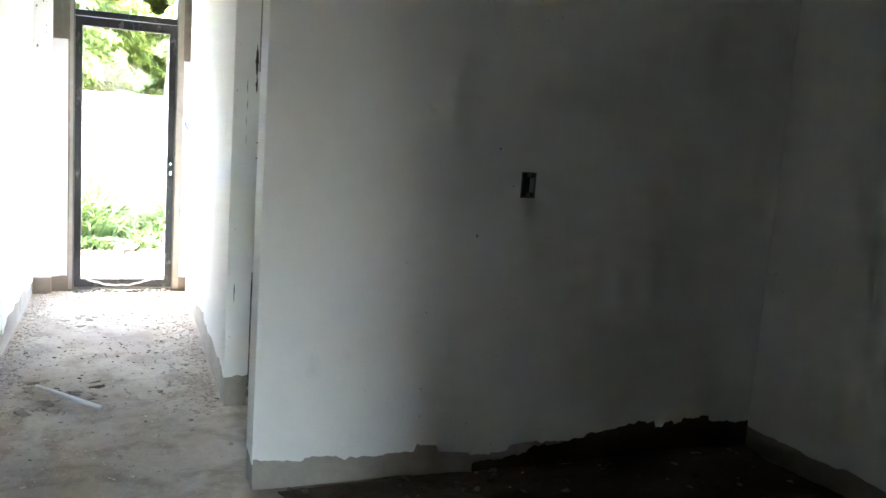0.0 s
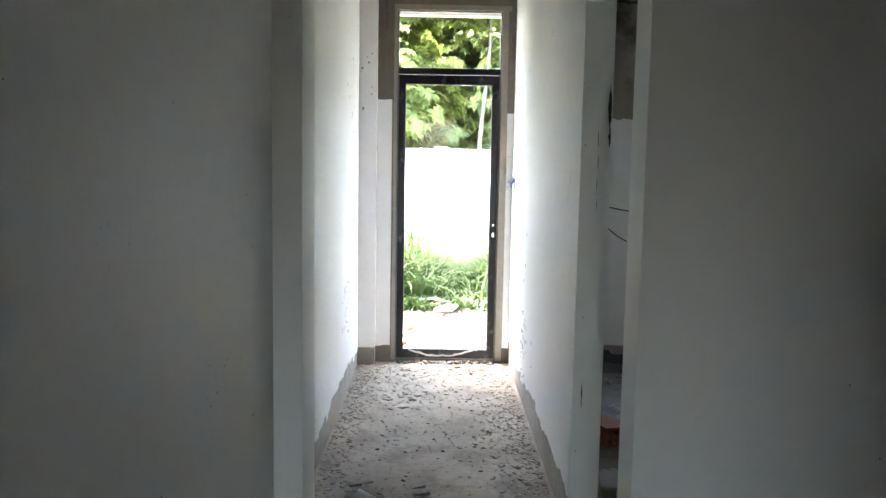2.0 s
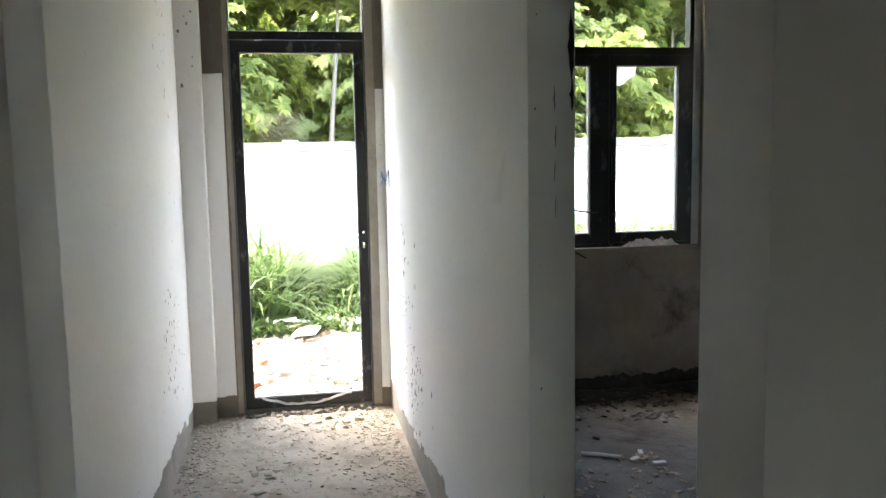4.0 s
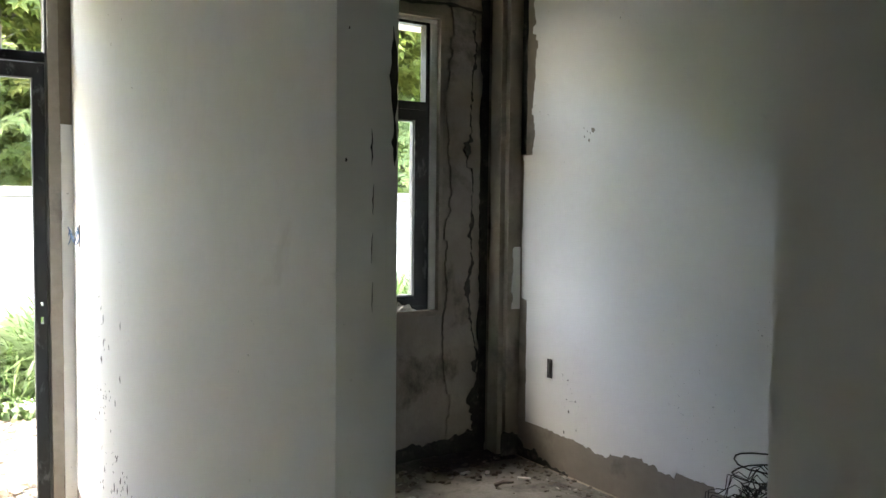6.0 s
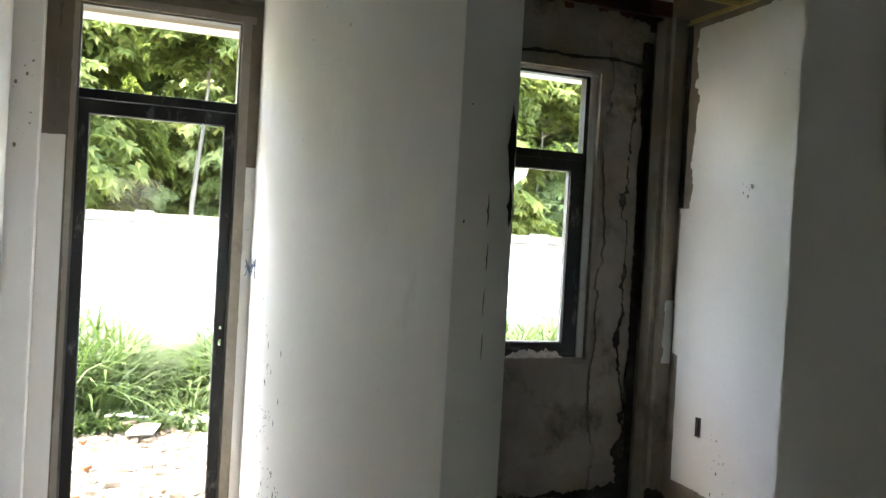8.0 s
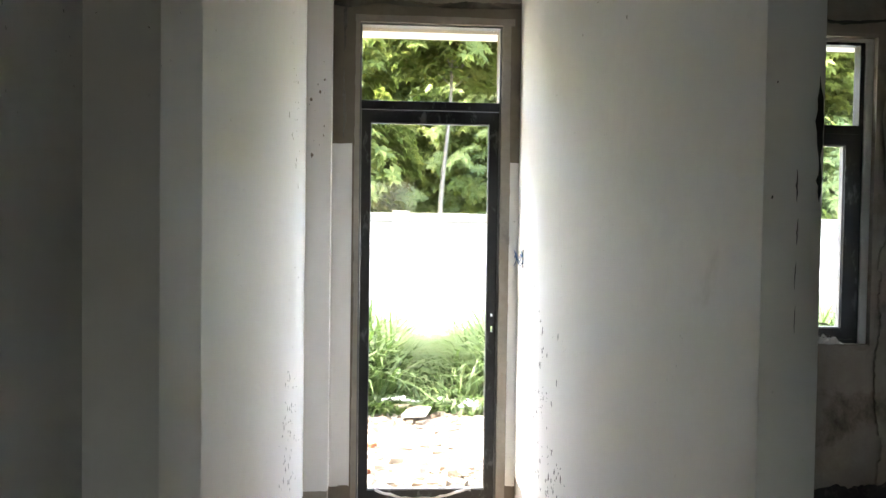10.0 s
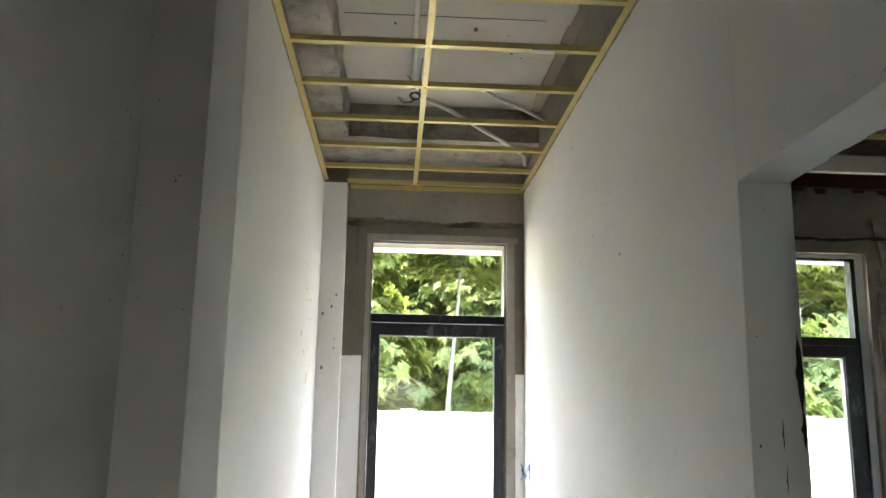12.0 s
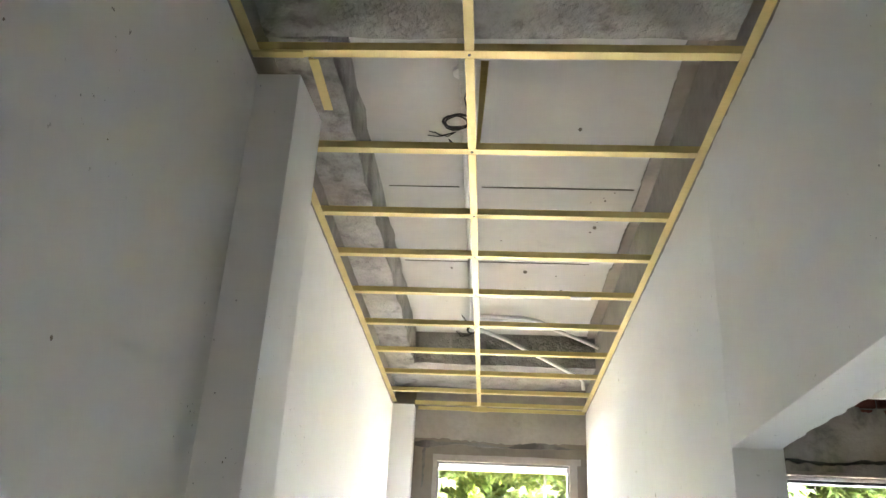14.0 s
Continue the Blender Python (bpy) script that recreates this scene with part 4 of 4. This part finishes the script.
splashes("scuff_marks", 6, lambda r: (RX, -0.73 + 0.02 * r.gauss(0, 1), 1.83 + 0.02 * r.gauss(0, 1)), MX, 0.014, "grey dent in the paint", 9, wall_side, BASE)
splashes("scuff_marks", 5, lambda r: (W + 0.01 + 0.02 * r.random(), JY, r.uniform(0.3, 1.9)), MY, 0.0025, "dark chips in the doorway edge", 10, wall_right, WIREM)
splashes("scuff_marks", 20, lambda r: (W, -1.2 + 0.8 * r.gauss(0, 0.6), 2.2 + 0.25 * r.gauss(0, 1)), MX, 0.006, "grey mortar specks on the paint", 11, wall_right, BASE)


splashes("dark_spots", 16, lambda r: (0.98 - abs(r.gauss(0, 0.11)), r.choice((-2.05, -1.75, -1.3, -1.1, -0.62)) + 0.05 * r.gauss(0, 1), SZ), (0, 0, -1), 0.011, "dark holes and stains in the slab", 12, ceiling, DARKRAW)
splashes("dark_spots", 9, lambda r: (r.uniform(0.18, 0.9), r.uniform(-3.0, -0.6), SZ), (0, 0, -1), 0.008, "dark holes and stains in the slab", 13, ceiling, DARKRAW)


# ---- loose things on the floor ----
bm = bmesh.new()
tube(bm, [(0.23, -2.4, 0.022), (0.38, -2.578, 0.022), (0.53, -2.755, 0.022)], 0.011, 10)
tagged(part("plastic_pipe", bm, PVC, None, "", True), "white plastic pipe offcut lying on the floor", "pipe")


def hollow_brick(m, label):
    """Six-hole clay brick, 0.2 long."""
    bm = panel('y', -0.1, 0.1, (-0.055, 0.055), (0, 0.1), [(-0.045 + 0.032 * i, -0.02 + 0.032 * i + 0.002, 0.012 + 0.042 * j, 0.044 + 0.042 * j) for i in range(3) for j in range(2)])
    b = part("hollow_brick", bm, BRICK)
    b.matrix_world = m
    return tagged(b, label, "brick", "hollow bricks on the floor")


hollow_brick(pose(1.43, -1.78, 0.05, 0, 0, 18), "orange six-hole clay brick on rubble in the room")
hollow_brick(pose(1.33, -2.42, 0.0, 0, 0, -8), "cement-smeared grey six-hole brick on the room floor").data.materials[0] = RENDER
bm = boxes((1.36, 1.52, -1.9, -1.64, 0.0, 0.05), bevel=0.01)
tagged(part("mortar_slab", bm, DARKCHIPS), "broken dark mortar slab under a brick", "mortar slab")


def wire_netting():
    """A heap of rolled wire netting: hexagon-like loops over a dome."""
    cx, cy, r, h = 3.12, -2.12, 0.33, 0.5
    n = root("wire_netting", "bundle of rusty wire netting on the room floor", "wire netting", at=(cx, cy, 0))
    rng = random.Random(3)
    for k in range(84):
        bm = bmesh.new()
        a0, tilt = rng.uniform(0, 6.28), rng.uniform(0.1, 1.3)
        pts = []
        for i in range(37):
            t = math.pi * i / 36
            wob = 0.02 * math.sin(i * 1.9 + k) - 0.03 * (k % 4) * 0.5
            x = (r + wob) * math.cos(t)
            z = max(0.006, (h + wob) * math.sin(t) * math.sin(tilt) + 0.004)
            y = r * 0.8 * math.sin(t) * math.cos(tilt) + wob
            pts.append((x * math.cos(a0) - y * math.sin(a0), x * math.sin(a0) + y * math.cos(a0), z))
        tube(bm, pts, 0.0022, 5)
        part("strand", bm, RUST, n)
    bm = bmesh.new()
    tube(bm, [(0.14 * math.cos(i * 0.4) * (1 + 0.1 * math.sin(i)), 0.14 * math.sin(i * 0.4), h + 0.01 + 0.03 * math.sin(i * 0.23)) for i in range(34)], 0.003, 5)
    part("strand", bm, RUST, n)


wire_netting()
crumpled("cement_bag_paper", 2.29, 2.58, -0.62, -0.48, 0.0, 0.03, SHEETM, "flattened dirty cement bag paper on the floor", "paper", 7, 16)
for m, l, r, lab in ((((2.62, -0.72, 0.012), (2.78, -0.7, 0.014)), 0, 0.008, "dark stick on the room floor"), (((3.0, -0.56, 0.01), (3.08, -0.62, 0.03)), 0, 0.012, "dark broken twig on the room floor")):
    bm = bmesh.new()
    a, b = Vector(m[0]), Vector(m[1])
    tube(bm, [a, a.lerp(b, 0.5) + Vector((0, 0.01, 0.006)), b], [r, r * 0.8, r * 0.5], 7)
    tagged(part("stick", bm, DARKCHIPS), lab, "stick", "sticks on the room floor")
for x, y, a in ((2.98, -0.32, 20), (3.08, -0.38, 50), (3.2, -0.55, -30), (2.14, -1.05, 70), (2.17, -1.19, 10), (2.08, -1.12, 35)):
    bm = boxes((-0.035, 0.035, -0.012, 0.012, 0, 0.01), bevel=0.003)
    c = part("plaster_chip", bm, PVC)
    c.matrix_world = pose(x, y, 0.004, 3, 4, a)
    tagged(c, "white plaster chip on the room floor", "chip", "white chips on the room floor")


bm = bmesh.new()
tube(bm, [(1.86, -1.01, 0.014), (1.94, -1.05, 0.015), (2.02, -1.1, 0.014)], 0.01, 8)
tagged(part("plastic_pipe", bm, PVC, None, "", True), "short white plastic pipe offcut on the room floor", "pipe")


def chunk(x, y, r, seed, material, label, group, h=0.5):
    rng = random.Random(seed)
    vs, fs = [], []
    chip(vs, fs, 0, 0, 0, r, r * rng.uniform(0.5, 0.9), r * h, rng)
    bm = bmesh.new()
    bv = [bm.verts.new(v) for v in vs]
    for f in fs:
        bm.faces.new([bv[i] for i in f])
    bmesh.ops.bevel(bm, geom=bm.edges, offset=r * 0.05, segments=1, affect='EDGES')
    ob = part("plaster_chunk", bm, material)
    ob.location = (x, y, 0.003)
    return tagged(ob, label, "plaster chunk", group)


rng = random.Random(21)
for i in range(26):
    chunk(0.16 + 0.34 * rng.random() ** 1.3, -2.75 + 0.5 * rng.random(), rng.uniform(0.012, 0.055), 100 + i, FLAKE, "broken grey plaster chunk on the corridor floor", "chunks by the pilaster", 0.2)
for i in range(18):
    chunk(0.3 + 0.6 * rng.random(), -0.35 + 0.3 * rng.random(), rng.uniform(0.015, 0.04), 200 + i, CHIPS, "pale plaster chunk before the back door", "chunks before the door", 0.5)
for i in range(14):
    chunk(0.45 + 0.3 * rng.gauss(0, 0.5), -0.85 + 0.22 * rng.gauss(0, 0.6), rng.uniform(0.02, 0.045), 300 + i, FLAKE, "flat plaster flake on the corridor floor", "flakes in the corridor", 0.18)


def edge_place(rng):
    y = -0.05 - 2.8 * rng.random()
    x = 0.02 + abs(rng.gauss(0, 0.09)) if rng.random() < 0.4 else W - 0.02 - abs(rng.gauss(0, 0.12))
    return min(max(x, 0.01), W - 0.01), y, 0


scatter("floor_grit", 3600, edge_place, 0.015, GRIT, "loose mortar grit along the corridor walls", "grit", 31, 0.35)
scatter("door_rubble", 1300, lambda r: (0.54 + r.uniform(-0.5, 0.5), -0.02 - abs(r.gauss(0, 0.45)), 0), 0.015, CHIPS, "pale plaster rubble in front of the door", "rubble", 32, 0.4)
scatter("corridor_crumbs", 1100, lambda r: (r.uniform(0.02, W - 0.02), r.uniform(-4.2, -0.1), 0), 0.008, GRIT, "scattered crumbs of mortar on the floor", "crumbs", 33)
scatter("brown_grit", 900, lambda r: (min(W - 0.02, max(0.02, 0.5 + 0.4 * r.gauss(0, 1))), r.choice((-0.9, -1.6, -2.45, -2.9, -3.3)) + 0.14 * r.gauss(0, 1), 0), 0.012, GRIT, "brown grit in drifts on the corridor floor", "grit", 40, 0.4)
scatter("dark_crumbs", 220, lambda r: (min(W - 0.02, max(0.02, 0.55 + 0.35 * r.gauss(0, 1))), -1.9 + 0.6 * r.gauss(0, 1), 0), 0.013, DARKCHIPS, "dark clods and crumbs on the corridor floor", "crumbs", 34)
scatter("threshold_clods", 260, lambda r: (r.uniform(0.27, 0.98), r.uniform(-0.05, 0.02), 0), 0.028, DARKCHIPS, "dark clods under the door threshold", "clods", 35, 0.8)
scatter("pilaster_dirt", 160, lambda r: (abs(r.gauss(0, 0.07)) + 0.01, -3.2 - abs(r.gauss(0, 0.12)), 0), 0.022, DARKCHIPS, "dark dirt and crumbs at the pilaster foot", "dirt", 39, 0.6)
scatter("room_dirt", 1800, lambda r: (r.uniform(1.2, 3.42), -0.02 - abs(r.gauss(0, 0.22)), 0), 0.022, DARKCHIPS, "dark dirt and crumbs at the foot of the damp wall", "dirt", 36, 0.7)
scatter("room_side_dirt", 900, lambda r: (RX - 0.02 - abs(r.gauss(0, 0.14)), r.uniform(-2.4, -0.1), 0), 0.018, DARKCHIPS, "dark dirt along the room side wall", "dirt", 37, 0.6)
scatter("room_rubble", 900, lambda r: (r.uniform(1.2, 2.2), r.uniform(-2.7, -1.0), 0), 0.03, CHIPS, "plaster rubble on the room floor", "rubble", 38)


def soil_bank(name, x0, x1, y0, y1, h, material, label, seed, n=70, rise=None):
    bm = bmesh.new()
    m = max(4, int(n * (y1 - y0) / (x1 - x0)))
    g = []
    for i in range(n + 1):
        row = []
        for j in range(m + 1):
            x, y = x0 + (x1 - x0) * i / n, y0 + (y1 - y0) * j / m
            e = min(i / n, 1 - i / n, j / m, 1 - j / m)
            p = Vector((x * 2.2 + seed, y * 2.2, 0))
            k = rise(x, y) if rise else 1.0
            z = h * k * (0.55 + 0.6 * noise.noise(p) + 0.35 * noise.noise(p * 4) + 0.2 * noise.noise(p * 11)) - (0.03 if e == 0 else 0)
            row.append(bm.verts.new((x, y, z)))
        g.append(row)
    for i in range(n):
        for j in range(m):
            bm.faces.new([g[i][j], g[i + 1][j], g[i + 1][j + 1], g[i][j + 1]])
    ob = part(name, bm, material, None, "", True)
    return tagged(ob, label, "soil", "", "stuff")


soil_bank("soil_spread", 1.16, RX - 0.005, -6.45, NF - 0.01, 0.03, SOIL, "dark soil spread along the cross wall", 3, 110, lambda x, y: max(-0.3, min(1.0, (x - 1.25 + 0.25 * noise.noise((x * 2, y * 2, 5))) * 2.5)) * (0.7 + 1.1 * max(0.0, (x - 1.9) / 1.5) * max(0.0, 1 + (y - NF) / 1.2)))
soil_bank("room_floor_dirt", W + 0.11, RX - 0.005, NI + 0.01, -0.01, 0.006, DIRTY, "dark dirty film over the room floor", 14, 120)
soil_bank("dirt_bank", 1.2, RX - 0.01, -0.3, -0.01, 0.035, MOULD, "black dirt banked against the damp wall", 5, 90, lambda x, y: max(0.0, 1.15 + y * 4.2))
scatter("soil_stones", 420, lambda r: (r.uniform(1.2, 3.4), r.uniform(-5.6, -3.78), 0.02), 0.022, DARKCHIPS, "small stones and shards on the dark soil", "stones", 41)
scatter("soil_shards", 60, lambda r: (r.uniform(1.8, 3.3), r.uniform(-4.6, -3.8), 0.03), 0.02, CHIPS, "pale shards lying on the dark soil", "shards", 42, 0.3)


# ---- outdoors ----
ground = structure("ground", boxes((-300, 300, 0.2, 600, -0.4, -0.09)), EARTH, "bare earth and weeds behind the house", "ground")
soil_bank("rubble_bed", -2.5, 6.0, 0.21, 3.1, 0.05, DUST, "pale trodden rubble and dust outside the door", 11, 150, lambda x, y: 1.0).location = (0, 0, -0.08)
scatter("yard_rubble", 3000, lambda r: (r.uniform(-1.5, 3.8), r.uniform(0.3, 2.9), -0.05), 0.075, RUBBLE, "pale broken rubble in the yard", "rubble", 51)
scatter("yard_gravel", 3500, lambda r: (r.uniform(-1.0, 2.5), r.uniform(0.25, 2.6), -0.05), 0.024, RUBBLE, "fine pale gravel in the yard", "gravel", 52)
rng = random.Random(77)
for i in range(9):
    bm = boxes((-0.16, 0.16, -0.1, 0.1, 0, 0.02), bevel=0.004)
    for v in bm.verts:
        v.co.x += 0.04 * noise.noise((v.co.y * 7, i, 0))
    c = part("broken_board", bm, FENCEM if i % 3 else RUBBLE)
    c.matrix_world = pose(0.45 + 1.1 * rng.random(), 2.1 + 0.6 * rng.random(), 0.0, rng.uniform(-8, 14), rng.uniform(-12, 12), rng.uniform(0, 180)) @ Matrix.Diagonal((rng.uniform(0.5, 1.1),) * 2 + (1, 1))
    tagged(c, "broken white cement board on the yard rubble", "board", "broken boards in the yard")
for i, (x, y) in enumerate(((0.3, 0.75), (0.33, 1.35), (0.27, 2.0))):
    hb = part("brick_piece", boxes((-0.03, 0.03, -0.02, 0.025, 0, 0.035), bevel=0.008), BRICK)
    hb.matrix_world = pose(x, y, -0.045, 6, -8, i * 37)
    tagged(hb, "broken red clay brick piece in the yard", "brick piece", "brick pieces in the yard")


def boundary_wall():
    f = root("boundary_wall", "white painted boundary wall with posts and cap", "wall", at=(0, 7.37, 0), kind="structure")
    xs = [0.62 + 2.9 * k for k in range(-8, 10)]
    for a, b in zip(xs, xs[1:]):
        part("wall_panel", boxes((a + 0.1, b - 0.1, 0.0, 0.12, -0.1, 1.5)), FENCEM, f)
        part("wall_cap", boxes((a + 0.1, b - 0.1, -0.05, 0.17, 1.5, 1.63), bevel=0.012), CAPM, f, "weathered pale coping")
    for a in xs:
        p = part("post", boxes((a - 0.1, a + 0.1, -0.03, 0.15, -0.1, 1.53)), FENCEM, f)
        part("post_cap", boxes((a - 0.12, a + 0.12, -0.055, 0.175, 1.53, 1.66), bevel=0.012), CAPM, p, "weathered post cap")
    return f


boundary_wall()


def blade(vs, fs, x, y, z, h, w, lean, a, rng):
    """One arching grass leaf of four segments."""
    c, s = math.cos(a), math.sin(a)
    b = len(vs)
    n = 5
    for i in range(n + 1):
        t = i / n
        out = lean * h * t ** 1.8
        up = h * (t - 0.42 * lean * t ** 2.6)
        ww = w * (1 - t) ** 0.7 * (0.6 + 0.4 * min(1, t * 4))
        for sgn in (-1, 1):
            vs.append((x + c * out - s * ww * sgn, y + s * out + c * ww * sgn, z + up + 0.15 * ww))
    fs += [(b + 2 * i, b + 2 * i + 1, b + 2 * i + 3, b + 2 * i + 2) for i in range(n)]


def grass_field():
    """Tall tussocks with a trodden dip in the middle, and low weeds along the rubble."""
    rng = random.Random(5)
    vs, fs = [], []
    for _ in range(2300):
        x = rng.uniform(-3.4, 8.5)
        y = 2.7 + 3.6 * rng.random() ** 1.3
        k = 0.5 + 0.5 * noise.noise((x * 1.3 + 3, y * 0.9, 2))
        dip = math.exp(-((x - 0.82 - 0.05 * (y - 4)) / 0.33) ** 2)
        tall = (0.85 + 0.5 * k) * (1 - 0.72 * dip) * (1 - 0.14 * max(0, y - 3.6)) * (0.72 if y < 3.0 else 1.0) * (0.8 if 0.9 < x < 2.4 else 1.0)
        lush = 0.55 + 0.45 * min(1.0, tall)
        for _ in range(rng.randint(7, 11)):
            blade(vs, fs, x + rng.gauss(0, 0.06), y + rng.gauss(0, 0.06), -0.09, tall * rng.uniform(0.5, 1.2), lush * rng.uniform(0.012, 0.03), rng.uniform(0.35, 1.6), rng.uniform(0, 6.28), rng)
    for _ in range(1500):
        x, y = rng.uniform(-3, 6), 2.3 + abs(rng.gauss(0, 0.28))
        for _ in range(5):
            blade(vs, fs, x + rng.gauss(0, 0.04), y + rng.gauss(0, 0.04), -0.07, rng.uniform(0.06, 0.22), rng.uniform(0.012, 0.03), rng.uniform(0.6, 1.3), rng.uniform(0, 6.28), rng)
    stuff("tall_grass", vs, fs, BLADE, "tall lush green grass before the boundary wall", "grass")


grass_field()


def rosette(vs, fs, p, d, size, rng):
    """A drooping whorl of pointed leaflets round a twig tip."""
    d = d.normalized()
    side = d.orthogonal().normalized()
    up = d.cross(side)
    n = rng.randint(6, 9)
    a0 = rng.uniform(0, 6.28)
    for k in range(n):
        a = a0 + 2 * math.pi * k / n + rng.uniform(-0.25, 0.25)
        o = side * math.cos(a) + up * math.sin(a)
        l = size * rng.uniform(0.7, 1.15)
        w = l * 0.27
        t = d.cross(o)
        droop = Vector((0, 0, -1)) * l * rng.uniform(0.0, 0.35)
        b = len(vs)
        for q in (p, p + o * l * 0.5 + t * w + d * l * 0.14 + droop * 0.25, p + o * l + droop, p + o * l * 0.5 - t * w + d * l * 0.14 + droop * 0.25):
            vs.append(tuple(q))
        fs += [(b, b + 1, b + 2), (b, b + 2, b + 3)]


def tree(seed, height, spread, low, leafy, leafmat, label, leaf=0.185):
    rng = random.Random(seed)
    t = root("tree", label, "tree")
    bm = bmesh.new()
    pts = [Vector((0.12 * math.sin(h * 0.9 + seed) * h / 3, 0.1 * math.cos(h * 0.8 + seed), h)) for h in [height * i / 10 for i in range(11)]]
    r0 = 0.009 * height
    tube(bm, pts, [r0 * (1 - 0.85 * i / 10) for i in range(11)], 8)
    tips = []
    for k in range(int(leafy / 9)):
        f = low + (0.98 - low) * (k + rng.random()) / (leafy / 9)
        i = min(9, int(f * 10))
        base = pts[i].lerp(pts[i + 1], f * 10 - i)
        a = k * 2.4 + rng.uniform(-0.5, 0.5)
        reach = spread * (1.15 - 0.75 * f) * rng.uniform(0.6, 1.15)
        rise = reach * rng.uniform(0.1, 0.65)
        mid = base + Vector((math.cos(a) * reach * 0.5, math.sin(a) * reach * 0.5, rise * 0.7))
        end = base + Vector((math.cos(a) * reach, math.sin(a) * reach, rise))
        rb = r0 * (1 - 0.8 * f) * 0.42
        tube(bm, [base, base.lerp(mid, 0.5) + Vector((0, 0, 0.05)), mid, end], [rb, rb * 0.8, rb * 0.55, rb * 0.2], 5, False)
        for j in range(9):
            s = rng.uniform(0.35, 1.05)
            q = base.lerp(mid, s * 2) if s < 0.5 else mid.lerp(end, s * 2 - 1)
            q = q + Vector((rng.gauss(0, 0.28), rng.gauss(0, 0.28), rng.gauss(0.08, 0.2))) * (0.5 + 0.16 * spread)
            tips.append((q, (q - base + Vector((0, 0, 0.6)))))
    part("trunk", bm, BARK, t, "pale slender trunk with limbs", True)
    vs, fs = [], []
    for q, d in tips:
        for _ in range(10):
            rosette(vs, fs, q + Vector((rng.gauss(0, 0.13), rng.gauss(0, 0.13), rng.gauss(0, 0.1))), d + Vector((rng.gauss(0, 0.5), rng.gauss(0, 0.5), rng.random())), leaf * rng.uniform(0.7, 1.2), rng)
    me = bpy.data.meshes.new("crown")
    me.from_pydata(vs, [], fs)
    me.materials.append(leafmat)
    c = new("crown", me)
    c.parent = t
    return t


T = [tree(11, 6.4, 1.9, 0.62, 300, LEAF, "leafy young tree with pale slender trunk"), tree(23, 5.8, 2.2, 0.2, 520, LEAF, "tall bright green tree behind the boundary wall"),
     tree(37, 7.4, 2.7, 0.1, 560, LEAF2, "dense green forest tree with leaves paled against shade"), tree(53, 4.6, 2.1, 0.14, 420, LEAF2, "low bushy green tree with leaves paled against shade")]
T[0].matrix_basis = pose(1.44, 10.5, -0.1, 0, 0, 40)
T[1].matrix_basis = pose(-1.0, 10.8, -0.1)
T[2].matrix_basis = pose(3.6, 15.0, -0.1)
T[3].matrix_basis = pose(4.9, 11.0, -0.1)
rng = random.Random(8)
for k, x, y in ((1, 6.7, 11.6), (0, 8.8, 12.6), (3, -3.2, 11.4), (1, -4.6, 12.6), (1, 3.0, 13.4), (1, 0.5, 14.0), (1, 5.4, 13.6)):
    tagged(copy_thing(T[k], pose(x, y, -0.1, 0, 0, rng.uniform(0, 360))), group="trees behind the wall")
for i in range(13):
    x = -9 + 2.0 * i + rng.uniform(-0.6, 0.6)
    tagged(copy_thing(T[2], pose(x, 16.4 + rng.uniform(-0.8, 1.2), -0.1, 0, 0, rng.uniform(0, 360))), group="trees behind the wall")
    tagged(copy_thing(T[3], pose(x + 0.9, 14.0 + rng.uniform(-0.7, 0.7), -0.1, 0, 0, rng.uniform(0, 360))), group="trees behind the wall")
for i in range(10):
    tagged(copy_thing(T[2 if i % 2 else 1], pose(-9 + 2.6 * i + rng.uniform(-0.5, 0.5), 20.5 + rng.uniform(-1, 1.5), -0.1, 0, 0, rng.uniform(0, 360))), group="trees behind the wall")
vs, fs = [], []
rng = random.Random(91)
for _ in range(52000):
    x = rng.uniform(-14, 22)
    y = 17.0 + 6.5 * rng.random()
    top = 6.6 + 1.6 * noise.noise((x * 0.35, y * 0.3, 4)) + 0.9 * noise.noise((x * 1.3, y, 9))
    z = top * rng.random() ** 0.8
    if noise.noise((x * 0.8, y * 0.6, z * 0.8)) < -0.22:
        continue
    l, a = rng.uniform(0.16, 0.34), rng.uniform(0, 6.28)
    d = Vector((math.cos(a), math.sin(a), rng.uniform(-0.6, 0.3))) * l
    w = Vector((-math.sin(a), math.cos(a), rng.uniform(-0.5, 0.5))) * l * 0.3
    p = Vector((x, y, z))
    b = len(vs)
    vs += [tuple(q) for q in (p, p + d * 0.5 + w, p + d, p + d * 0.5 - w)]
    fs.append((b, b + 1, b + 2, b + 3))
stuff("far_woods", vs, fs, WOODS, "dense mixed green woods far behind the wall, paled like haze", "woods")
for t in T:
    tagged(t, group="trees behind the wall")

# ---- exposed bricks at the head of the damp wall ----
bm = boxes((-0.095, 0.095, -0.03, 0.0, 0.0, 0.088), bevel=0.006)
first = part("brick", bm, OLDBRICK, wall_room_top)
first.location = (1.3, 0.042, 2.78)
for row in range(3):
    for k in range(11):
        if row == 0 and k == 0:
            continue
        b = new("brick", first.data)
        b.parent = wall_room_top
        b.location = (1.3 + 0.2 * k + 0.1 * (row % 2), 0.042 + rng.uniform(-0.008, 0.004), 2.78 + 0.1 * row)
        b.rotation_euler = (0, 0, radians(rng.uniform(-1.5, 1.5)))
